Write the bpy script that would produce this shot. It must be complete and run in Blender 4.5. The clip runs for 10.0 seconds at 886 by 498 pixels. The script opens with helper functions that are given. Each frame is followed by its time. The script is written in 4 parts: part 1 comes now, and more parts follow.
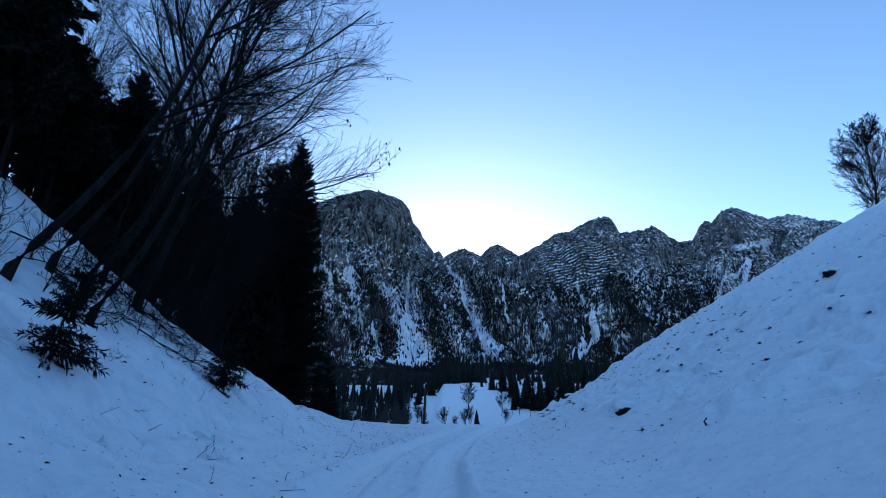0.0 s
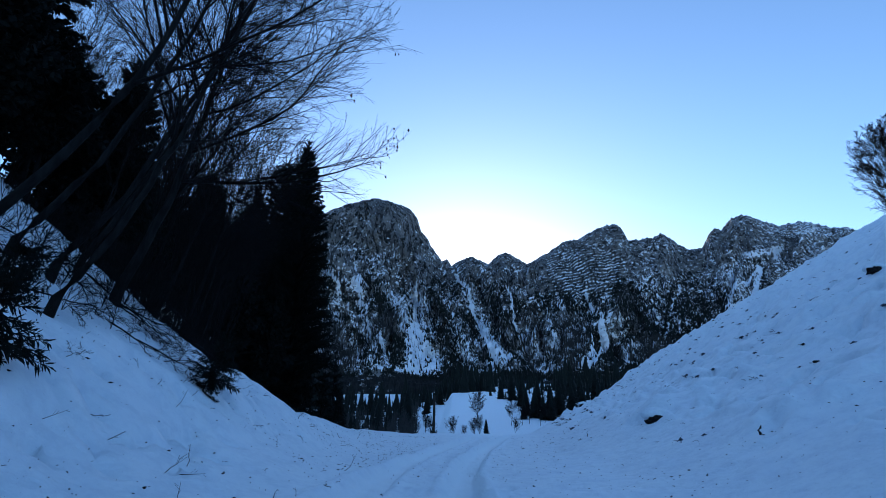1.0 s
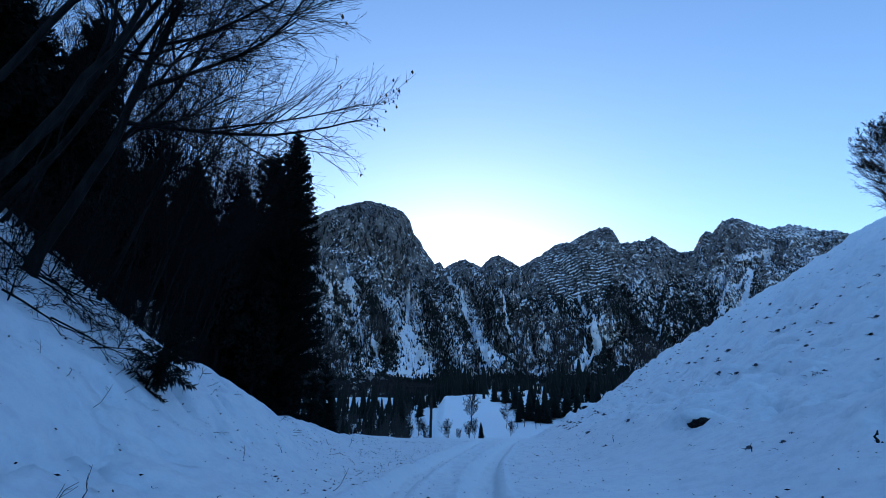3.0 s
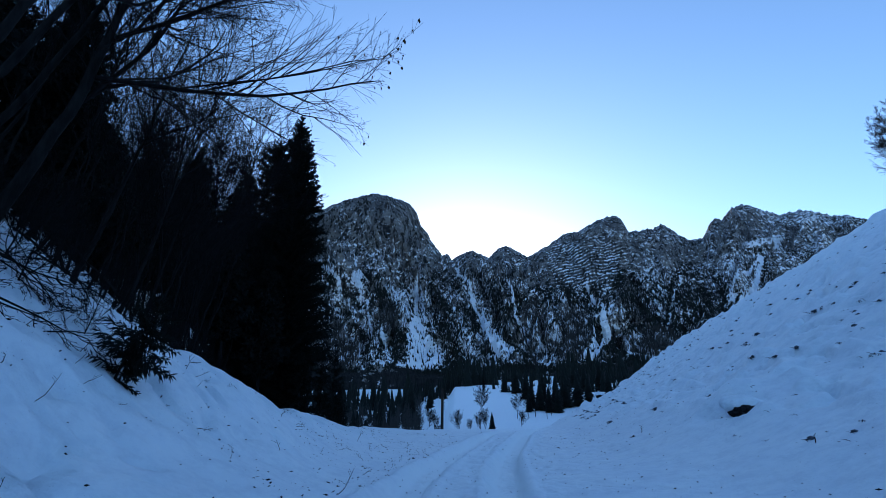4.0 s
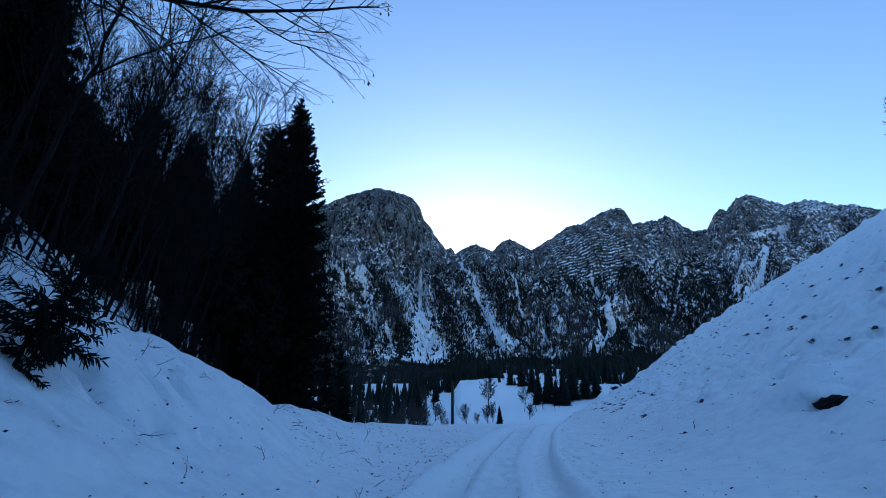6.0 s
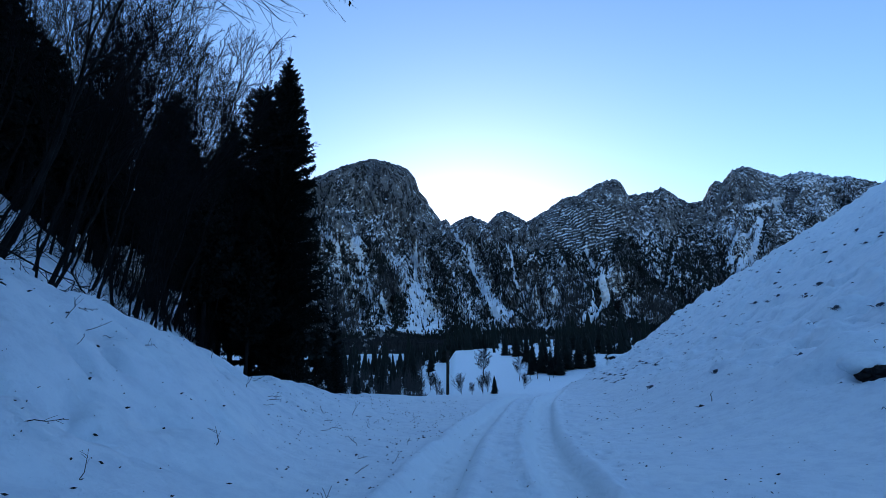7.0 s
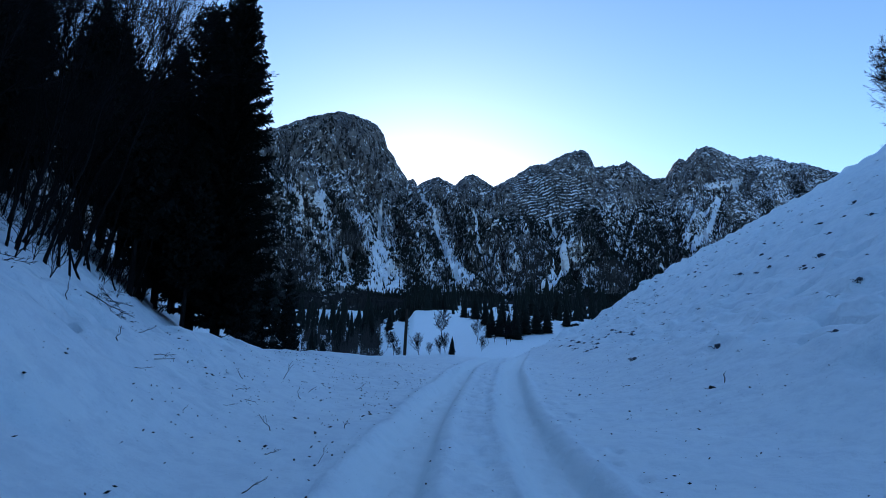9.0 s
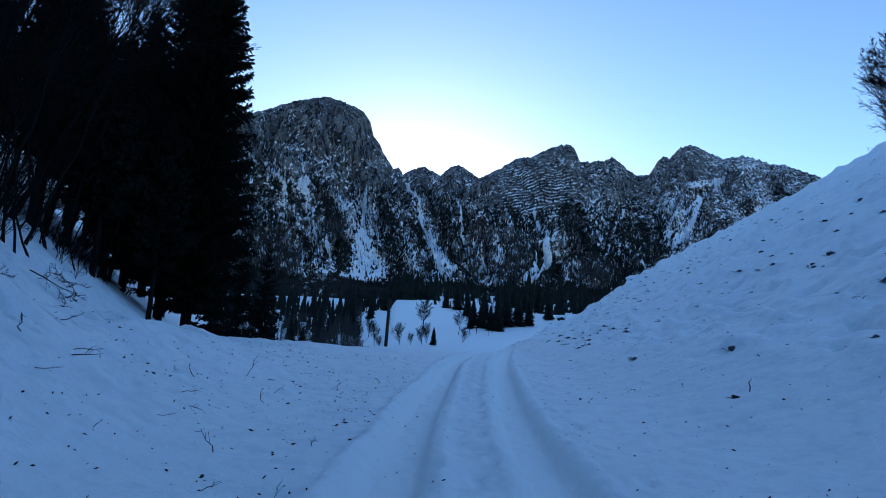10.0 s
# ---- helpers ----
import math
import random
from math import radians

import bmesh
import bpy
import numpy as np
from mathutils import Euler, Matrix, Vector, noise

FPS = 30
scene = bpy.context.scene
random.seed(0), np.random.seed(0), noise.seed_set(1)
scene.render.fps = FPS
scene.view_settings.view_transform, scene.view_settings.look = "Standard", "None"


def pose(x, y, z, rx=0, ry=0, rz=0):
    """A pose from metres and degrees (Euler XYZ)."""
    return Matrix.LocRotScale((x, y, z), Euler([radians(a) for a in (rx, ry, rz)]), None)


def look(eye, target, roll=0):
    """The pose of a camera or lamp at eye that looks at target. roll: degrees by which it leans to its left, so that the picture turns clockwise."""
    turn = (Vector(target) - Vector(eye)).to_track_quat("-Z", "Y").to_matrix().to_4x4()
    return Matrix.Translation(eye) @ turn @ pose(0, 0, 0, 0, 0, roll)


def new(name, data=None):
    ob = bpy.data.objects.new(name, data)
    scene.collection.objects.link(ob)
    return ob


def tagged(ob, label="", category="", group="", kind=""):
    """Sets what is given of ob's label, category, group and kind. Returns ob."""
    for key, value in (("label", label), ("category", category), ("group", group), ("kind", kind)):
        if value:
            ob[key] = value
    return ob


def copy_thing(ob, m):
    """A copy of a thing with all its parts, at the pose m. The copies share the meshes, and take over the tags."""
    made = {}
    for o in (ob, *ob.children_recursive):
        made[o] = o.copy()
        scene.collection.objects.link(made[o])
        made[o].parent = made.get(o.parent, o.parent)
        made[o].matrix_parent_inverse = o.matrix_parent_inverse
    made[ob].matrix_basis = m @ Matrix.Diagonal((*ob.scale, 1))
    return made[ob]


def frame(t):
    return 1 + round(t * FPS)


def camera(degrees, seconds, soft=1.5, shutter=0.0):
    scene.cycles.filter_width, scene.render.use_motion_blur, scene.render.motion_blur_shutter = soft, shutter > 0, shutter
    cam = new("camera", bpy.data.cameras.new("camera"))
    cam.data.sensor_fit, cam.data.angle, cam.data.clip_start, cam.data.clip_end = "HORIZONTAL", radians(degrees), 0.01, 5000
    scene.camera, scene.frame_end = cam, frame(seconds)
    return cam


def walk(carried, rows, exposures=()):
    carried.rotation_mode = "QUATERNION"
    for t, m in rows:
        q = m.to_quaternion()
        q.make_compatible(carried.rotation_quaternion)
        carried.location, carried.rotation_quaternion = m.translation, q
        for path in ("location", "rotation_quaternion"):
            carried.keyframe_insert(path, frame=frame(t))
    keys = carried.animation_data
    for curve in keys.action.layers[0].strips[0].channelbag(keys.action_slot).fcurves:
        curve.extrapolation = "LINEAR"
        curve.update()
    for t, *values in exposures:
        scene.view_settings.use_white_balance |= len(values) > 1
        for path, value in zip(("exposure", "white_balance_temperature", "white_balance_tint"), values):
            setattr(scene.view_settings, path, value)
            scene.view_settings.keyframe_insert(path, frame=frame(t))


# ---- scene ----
cam = camera(79.0, 10.0, soft=0.7)
PATH = [
    (0, (1.116, -0.194, 1.296), (1.099, 1.724, 1.865), 0.4),
    (0.5, (1.097, 0.541, 1.251), (1.049, 2.452, 1.837), 0.3),
    (1, (0.962, 1.244, 1.242), (0.916, 3.152, 1.841), 0.5),
    (1.5, (0.894, 1.924, 1.226), (0.873, 3.831, 1.828), 0.5),
    (2, (0.754, 2.62, 1.198), (0.746, 4.524, 1.811), 0.6),
    (2.5, (0.615, 3.211, 1.23), (0.604, 5.114, 1.847), 0.5),
    (4, (0.367, 5.129, 1.259), (0.321, 7.043, 1.839), -0.4),
    (4.5, (0.294, 5.778, 1.256), (0.235, 7.693, 1.832), -0.7),
    (5, (0.16, 6.371, 1.291), (0.109, 8.285, 1.867), -0.5),
    (6.5, (-0.109, 8.02, 1.286), (-0.168, 9.95, 1.807), -1.2),
    (7, (-0.107, 8.794, 1.326), (-0.151, 10.741, 1.783), -1.0),
    (7.5, (-0.157, 9.457, 1.392), (-0.181, 11.416, 1.793), -0.3),
    (8, (-0.107, 10.172, 1.4), (-0.11, 12.137, 1.772), 0.0),
    (8.5, (-0.123, 10.91, 1.371), (-0.092, 12.878, 1.726), 0.8),
    (9, (-0.155, 11.61, 1.367), (-0.065, 13.583, 1.683), 1.7),
    (9.5, (-0.172, 12.389, 1.387), (-0.032, 14.364, 1.673), 2.4),
    (10, (-0.228, 13.006, 1.449), (-0.075, 14.98, 1.732), 3.1),
]
EXPOSURE, KELVIN, TINT = 1.2, 5780, 12.5
walk(cam, [(t, look(eye, aim, roll)) for t, eye, aim, roll in PATH],
     exposures=[(0.0, EXPOSURE + 0.06, KELVIN, TINT), (6.5, EXPOSURE + 0.05, KELVIN, TINT), (8.0, EXPOSURE, KELVIN, TINT), (10.0, EXPOSURE, KELVIN, TINT)])

# ---- light: clear dusk sky, the sun gone behind the range ahead ----
SUN_EL, SUN_AZ = 7.5, 1.0
world = bpy.data.worlds.new("dusk_sky")
scene.world = world
world.use_nodes = True
wn, wl = world.node_tree.nodes, world.node_tree.links
wn.clear()
sky = wn.new("ShaderNodeTexSky")
sky.sky_type, sky.sun_disc = "NISHITA", False
sky.sun_elevation, sky.sun_rotation = radians(SUN_EL), radians(SUN_AZ)
sky.altitude, sky.air_density, sky.dust_density, sky.ozone_density = 1200, 1.0, 0.9, 2.4
bg, wo = wn.new("ShaderNodeBackground"), wn.new("ShaderNodeOutputWorld")
bg.inputs["Strength"].default_value = 0.15
wl.new(sky.outputs[0], bg.inputs[0])
wl.new(bg.outputs[0], wo.inputs[0])
sun = new("sun", bpy.data.lights.new("sun", "SUN"))
sun.data.energy, sun.data.angle, sun.data.color = 2.0, radians(0.5), (1.0, 0.86, 0.7)
sun.matrix_world = look((0, 0, 0), (-math.sin(radians(SUN_AZ)), -math.cos(radians(SUN_AZ)), -math.tan(radians(SUN_EL))))


# ---- materials ----
def material(name, build):
    m = bpy.data.materials.new(name)
    m.use_nodes = True
    n, l = m.node_tree.nodes, m.node_tree.links
    build(n, l, n["Principled BSDF"])
    return m


def noise_node(n, l, scale, detail=4, rough=0.6, coord="Object", stretch=(1, 1, 1)):
    c, mp, t = n.new("ShaderNodeTexCoord"), n.new("ShaderNodeMapping"), n.new("ShaderNodeTexNoise")
    mp.inputs["Scale"].default_value = stretch
    l.new(c.outputs[coord], mp.inputs[0])
    l.new(mp.outputs[0], t.inputs[0])
    t.inputs["Scale"].default_value, t.inputs["Detail"].default_value, t.inputs["Roughness"].default_value = scale, detail, rough
    return t.outputs[0]


def ramp(n, l, fac, stops):
    r = n.new("ShaderNodeValToRGB")
    while len(r.color_ramp.elements) < len(stops):
        r.color_ramp.elements.new(0.5)
    for e, (p, c) in zip(r.color_ramp.elements, stops):
        e.position, e.color = p, (*c, 1) if len(c) == 3 else c
    l.new(fac, r.inputs[0])
    return r.outputs[0]


def mixed(n, l, fac, a, b):
    m = n.new("ShaderNodeMix")
    m.data_type = "RGBA"
    for sock, v in ((m.inputs[0], fac), (m.inputs[6], a), (m.inputs[7], b)):
        if isinstance(v, (int, float)):
            sock.default_value = v
        elif isinstance(v, tuple):
            sock.default_value = (*v, 1)
        else:
            l.new(v, sock)
    return m.outputs[2]


def arith(n, l, op, a, b=0.0, clamp=False):
    m = n.new("ShaderNodeMath")
    m.operation, m.use_clamp = op, clamp
    for sock, v in ((m.inputs[0], a), (m.inputs[1], b)):
        if isinstance(v, (int, float)):
            sock.default_value = v
        else:
            l.new(v, sock)
    return m.outputs[0]


def attr(n, name):
    a = n.new("ShaderNodeAttribute")
    a.attribute_name = name
    return a.outputs["Fac"]


def bump(n, l, p, height, strength, distance):
    b = n.new("ShaderNodeBump")
    b.inputs["Strength"].default_value, b.inputs["Distance"].default_value = strength, distance
    l.new(height, b.inputs["Height"])
    l.new(b.outputs[0], p.inputs["Normal"])


def snow_mat(n, l, p):
    big, fine = noise_node(n, l, 0.9, 5), noise_node(n, l, 42, 5, 0.75)
    col = ramp(n, l, big, [(0.3, (0.82, 0.89, 0.945)), (0.7, (0.88, 0.945, 0.97))])
    dirt = ramp(n, l, noise_node(n, l, 3.2, 6, 0.7), [(0.38, (0.3, 0.3, 0.3)), (0.54, (0, 0, 0))])
    col = mixed(n, l, dirt, col, (0.60, 0.67, 0.75))
    speck = ramp(n, l, noise_node(n, l, 34, 5, 0.8), [(0.65, (0, 0, 0)), (0.70, (1, 1, 1))])
    litter = arith(n, l, "MULTIPLY", speck, attr(n, "litter"))
    col = mixed(n, l, attr(n, "packed"), col, (0.88, 0.94, 0.96))
    l.new(mixed(n, l, litter, col, (0.10, 0.09, 0.08)), p.inputs["Base Color"])
    p.inputs["Roughness"].default_value = 0.7
    p.inputs["Specular IOR Level"].default_value = 0.3
    h = arith(n, l, "ADD", arith(n, l, "MULTIPLY", fine, 0.22), noise_node(n, l, 4.5, 6, 0.62))
    bump(n, l, p, h, 0.65, 0.10)


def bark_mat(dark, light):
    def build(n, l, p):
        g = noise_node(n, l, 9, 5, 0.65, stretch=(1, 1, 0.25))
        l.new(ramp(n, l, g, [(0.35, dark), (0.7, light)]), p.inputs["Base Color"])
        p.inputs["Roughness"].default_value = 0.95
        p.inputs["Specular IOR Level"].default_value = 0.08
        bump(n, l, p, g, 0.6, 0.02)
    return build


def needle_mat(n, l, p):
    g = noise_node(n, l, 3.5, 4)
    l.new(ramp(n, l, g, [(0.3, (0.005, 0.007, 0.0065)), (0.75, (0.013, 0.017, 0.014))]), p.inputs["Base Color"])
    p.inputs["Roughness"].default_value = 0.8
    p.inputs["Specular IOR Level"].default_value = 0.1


def mountain_mat(n, l, p):
    cliff, strata = attr(n, "cliff"), attr(n, "strata")
    # pale limestone, stained, with dark fissures
    tone = noise_node(n, l, 0.016, 6, 0.66)
    rock = ramp(n, l, tone, [(0.3, (0.085, 0.087, 0.094)), (0.5, (0.16, 0.16, 0.166)), (0.7, (0.26, 0.256, 0.255))])
    crack = noise_node(n, l, 0.055, 5, 0.72, stretch=(1, 1, 0.55))
    rock = mixed(n, l, ramp(n, l, crack, [(0.43, (0.95, 0.95, 0.95)), (0.50, (0, 0, 0))]), rock, (0.018, 0.018, 0.021))
    # tilted beds that hold lines of snow
    c, mp, wave = n.new("ShaderNodeTexCoord"), n.new("ShaderNodeMapping"), n.new("ShaderNodeTexWave")
    mp.inputs["Rotation"].default_value = (0, radians(14), 0)
    l.new(c.outputs["Object"], mp.inputs[0])
    l.new(mp.outputs[0], wave.inputs[0])
    wave.bands_direction = "Z"
    for key, v in (("Scale", 0.03), ("Distortion", 2.4), ("Detail", 3.0), ("Detail Scale", 0.35), ("Detail Roughness", 0.7)):
        wave.inputs[key].default_value = v
    bed = wave.outputs["Fac"]
    rock = mixed(n, l, arith(n, l, "MULTIPLY", ramp(n, l, bed, [(0.12, (0.6, 0.6, 0.6)), (0.4, (0, 0, 0))]), arith(n, l, "ADD", strata, 0.25, True)), rock, (0.05, 0.05, 0.053))
    # scrub between the trees
    wood = arith(n, l, "ADD", attr(n, "woods"), arith(n, l, "MULTIPLY", arith(n, l, "SUBTRACT", noise_node(n, l, 0.075, 5, 0.75), 0.5), 3.0))
    wood = ramp(n, l, wood, [(0.45, (0, 0, 0)), (0.53, (1, 1, 1))])
    wcol = ramp(n, l, noise_node(n, l, 0.3, 3, 0.7, stretch=(1, 1, 0.22)), [(0.35, (0.006, 0.007, 0.008)), (0.6, (0.02, 0.02, 0.021))])
    grit = noise_node(n, l, 0.085, 5, 0.78)
    sn = arith(n, l, "ADD", attr(n, "snow"), arith(n, l, "MULTIPLY", arith(n, l, "SUBTRACT", grit, 0.5), 2.6))
    sn = arith(n, l, "ADD", sn, arith(n, l, "MULTIPLY", strata, arith(n, l, "MULTIPLY", arith(n, l, "SUBTRACT", bed, 0.5), 0.42)))
    sn = ramp(n, l, sn, [(0.5, (0, 0, 0)), (0.56, (1, 1, 1))])
    col = mixed(n, l, sn, rock, (0.83, 0.88, 0.97))
    l.new(mixed(n, l, wood, col, wcol), p.inputs["Base Color"])
    p.inputs["Roughness"].default_value = 0.9
    p.inputs["Specular IOR Level"].default_value = 0.1
    h = arith(n, l, "ADD", noise_node(n, l, 0.05, 7, 0.7), arith(n, l, "MULTIPLY", bed, 0.3))
    bump(n, l, p, h, 0.7, 9.0)


SNOW = material("snow", snow_mat)
# grey bark taken near black: backlit silhouette darkness put into the base colour
BARK = material("darkened_grey_bark", bark_mat((0.005, 0.005, 0.005), (0.018, 0.017, 0.016)))
TWIG = material("darkened_twig_bark", bark_mat((0.005, 0.004, 0.004), (0.012, 0.011, 0.011)))
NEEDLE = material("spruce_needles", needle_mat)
ROCKY = material("mountain_rock", mountain_mat)
POLE = material("old_pole_wood", bark_mat((0.02, 0.017, 0.014), (0.06, 0.05, 0.042)))

# ---- noise on arrays ----
TABLE = np.random.RandomState(7).rand(512, 512)


def grain(x, y, seed=0):
    """Smooth value noise, 0 to 1, period 512."""
    x, y = np.asarray(x, float) + 37.3 * seed, np.asarray(y, float) + 91.7 * seed
    i, j = np.floor(x).astype(int), np.floor(y).astype(int)
    u, v = x - i, y - j
    u, v = u * u * (3 - 2 * u), v * v * (3 - 2 * v)
    a, b, c, d = (TABLE[(i + p) % 512, (j + q) % 512] for p, q in ((0, 0), (1, 0), (0, 1), (1, 1)))
    return (a * (1 - u) + b * u) * (1 - v) + (c * (1 - u) + d * u) * v


def fbm(x, y, octaves=4, seed=0, gain=0.5):
    total, amp = 0, 1.0
    for o in range(octaves):
        total = total + amp * (grain(x * 2**o, y * 2**o, seed + o) - 0.5)
        amp *= gain
    return total


def smooth(x, pts):
    """Piecewise cubic through (x, value) pairs."""
    px, pv = np.array(pts, float).T
    m = np.gradient(pv, px)
    x = np.asarray(x, float)
    xc = np.clip(x, px[0], px[-1])
    k = np.clip(np.searchsorted(px, xc) - 1, 0, len(px) - 2)
    h = px[k + 1] - px[k]
    t = (xc - px[k]) / h
    v = ((2 * t**3 - 3 * t**2 + 1) * pv[k] + (t**3 - 2 * t**2 + t) * h * m[k] + (3 * t**2 - 2 * t**3) * pv[k + 1] + (t**3 - t**2) * h * m[k + 1])
    return v + np.where(x < px[0], (x - px[0]) * m[0], 0) + np.where(x > px[-1], (x - px[-1]) * m[-1], 0)


def step(x, a, b):
    t = np.clip((np.asarray(x, float) - a) / (b - a), 0, 1)
    return t * t * (3 - 2 * t)


def softmin(a, b, k):
    h = np.clip(0.5 + 0.5 * (b - a) / k, 0, 1)
    return b + (a - b) * h - k * h * (1 - h)


# ---- the ground: one sheet of snow ----
ROAD = [(-40, 3.2), (0, 0.6), (10.8, 0.28), (17, 0.48), (23, 1.15), (27, 1.8), (34, 3.05), (40, 4.4), (47, 6.0), (60, 10.0), (80, 20)]
FOOT_R = [(-40, 5.0), (10, 4.9), (16, 4.75), (22, 4.55), (30, 5.4), (40, 6.3), (50, 6.9), (58, 7.3), (66, 9.6), (90, 18.2), (130, 31)]
SLOPE_R = [(-2, 0.0), (-1, 0.02), (0, 0.14), (1, 0.5), (2.3, 1.1), (4.5, 2.0), (6.8, 3.25), (8.7, 4.6), (12, 6.85), (14.5, 8.35), (30, 17.2), (70, 39.8), (100, 56.0)]
BANK_L = [(0, 0.0), (1, 0.12), (2.0, 0.45), (3.2, 1.15), (4.0, 1.95), (5.2, 3.25), (6.5, 4.5), (9, 6.8), (20, 15.5)]
CAP_L = [(4, 2.6), (12, 2.5), (18, 2.12), (22, 1.33), (26, 0.82), (29, 0.55), (33, 0.32), (43, -0.1), (55, -1.6), (80, -7)]


def road_x(y):
    return smooth(y, ROAD)


def wooded_slope(x, y):
    """The plane of the wooded hillside that falls away along the road."""
    bulge = 0.35 * np.exp(-(((y - 12) / 2.6) ** 2)) * np.exp(-(((x + 6.3) / 2.2) ** 2))
    return 3.0 + 0.84 * (-0.943 * (x + 7) - 0.334 * (y - 17)) + bulge


def ground_z(x, y, detail=True):
    x, y = np.asarray(x, float), np.asarray(y, float)
    xr = road_x(y)
    # valley floor: level road, a crest, then down to the meadow that climbs to the woods
    base = smooth(y, [(-200, -6), (-40, -0.4), (0, 0), (20, 0.06), (43, 0.1), (52, -0.35), (70, -2.6), (100, -5.4), (140, -3.5), (190, 0.6), (420, 18), (800, 46), (1600, 100)])
    base = base + 0.02 * np.clip(np.clip(x, -40, 60), 0, None) * step(y, 50, 110)
    # right-hand slope
    u = x - smooth(y, FOOT_R)
    right = smooth(np.clip(u, -3, 115), SLOPE_R) * step(u, -2.4, 0.5)
    right = softmin(right, 62 + 0 * right, 12.0) * (1 - step(y, 170, 300))
    # left-hand bank and its lip, and the wooded slope behind
    v = -x - 1.0 + 0.95 * (1 - step(y, 11.5, 18)) * step(y, -8, 4) * (1 - step(-x, 3.5, 7.5))
    swell = 0.5 * np.exp(-(((y - 16.6) / 2.4) ** 2)) * np.exp(-(((x + 4.1) / 1.1) ** 2))
    bank = (smooth(np.clip(v, 0, 60), BANK_L) + swell) * step(v, -0.3, 0.8) * (1 - 0.5 * step(y, 18, 34))
    cap = smooth(np.clip(y, 4, 80), CAP_L) - 0.35 * np.clip(-x - 6.2 - 0.12 * np.clip(y - 18, 0, 30), 0, 30)
    wood = softmin(wooded_slope(x, y), 75 + 0 * x, 15.0) - base
    k = np.clip(0.5 + 0.5 * (cap - wood) / 1.0, 0, 1)
    top = wood * (1 - k) + cap * k + 1.0 * k * (1 - k)
    left = softmin(bank, top, 0.45) * step(v, -0.3, 1.0 + 5.0 * step(y, 34, 48))
    # the hollow behind the lip of the bank
    left = left - 0.5 * np.exp(-(((x + 7.1 + 0.06 * (y - 20)) / 0.85) ** 2)) * step(y, 14, 18) * (1 - step(y, 30, 40))
    z = base + right + left
    if detail:
        d = np.abs(x - xr)
        near = 1 - step(np.hypot(x, y - 15), 60, 140)
        # wheel ruts with soft shoulders and a crown between
        rut = 0.0
        for side in (-0.83, 0.83):
            w = 0.37 + 0.05 * fbm(y * 0.5, side * 9 + 0 * y, 3, 3)
            off = x - xr - side - 0.10 * fbm(y * 0.25, side + 0 * y, 3, 5)
            q = off / w
            wall = np.where(q > 0, 1 - step(q, 0.6, 0.98), 1 - step(-q, 0.45, 1.12))
            rut = rut - 0.21 * wall + 0.05 * np.exp(-(((np.abs(q) - 1.3) / 0.22) ** 2))
            rut = rut + 0.05 * wall * fbm(x * 5, y * 7, 3, 91)
        z = z + rut * (1 - step(y, 42, 55))
        off_road = step(d, 1.2, 2.2)
        z = z + near * (0.09 * fbm(x * 0.45, y * 0.45, 3, 11) + 0.05 * off_road * fbm(x * 2.2, y * 2.2, 3, 17))
        z = z + near * (1 - off_road) * 0.05 * fbm(x * 5, y * 5, 3, 23)
        # footprints between and beside the ruts
        for way, first, gap in ((0.32, 0.2, 0.62), (0.1, 0.5, 0.71), (1.62, 0.3, 0.7)):
            k = np.round((y - first) / gap)
            cx = xr + way + 0.09 * np.where(k % 2 == 0, 1, -1) + 0.26 * (grain(k * 1.7, 0 * k, 95) - 0.5)
            cy = first + k * gap + 0.2 * (grain(k * 2.3, 0 * k, 96) - 0.5)
            q = ((x - cx) / 0.075) ** 2 + ((y - cy) / 0.16) ** 2
            z = z - 0.075 * np.exp(-q * q) * (grain(k * 3.1, 0 * k, 97) > 0.4) * (1 - step(y, 30, 36))
        # cattle terraces and grass hummocks under the snow of the right slope
        up = step(u, 1.0, 4.0) * near
        z = z + up * (0.30 * fbm(x * 0.16, y * 0.10, 3, 31) + 0.09 * fbm(x * 0.9, y * 0.35, 3, 37))
        z = z + up * (0.7 * np.clip(fbm(x * 1.7, y * 1.0, 2, 43) - 0.1, 0, 1) - 1.5 * np.clip(fbm(x * 2.4, y * 1.15, 2, 47) - 0.2, 0, 1))
        z = z + up * 0.05 * fbm(x * 4, y * 2.2, 2, 49)
        lf = step(v, 1.2, 3.5) * near
        z = z + lf * (0.22 * fbm(x * 0.35, y * 0.35, 3, 51) + 0.17 * fbm(x * 1.3, y * 1.3, 4, 57) - 0.9 * np.clip(fbm(x * 3.1, y * 3.1, 2, 59) - 0.22, 0, 1) - 0.5 * np.clip(fbm(x * 6.5, y * 6.5, 2, 60) - 0.3, 0, 1))
        far = step(np.hypot(x, y), 90, 300)
        z = z + far * 5 * fbm(x * 0.012, y * 0.012, 4, 61)
        # mounds of drifted snow over boulders
        for mx, my, mr, mh in MOUNDS:
            q = np.hypot(x - mx, y - my) / mr
            z = z + mh * np.exp(-q * q * 1.6)
    return z


MOUNDS = [(7.62, 19.95, 0.9, 0.42), (9.4, 13.2, 1.7, 0.35), (7.6, 12.6, 1.1, 0.22), (14.0, 60.4, 1.4, 0.75), (23.8, 66.5, 1.6, 0.9), (11.4, 52.4, 1.2, 0.5), (7.3, 24.6, 0.45, 0.2), (7.4, 29.5, 0.5, 0.2), (13.2, 20.5, 0.5, 0.2), (10.2, 24.0, 0.4, 0.16)]


def zg(x, y):
    return float(ground_z(np.array([float(x)]), np.array([float(y)]))[0])


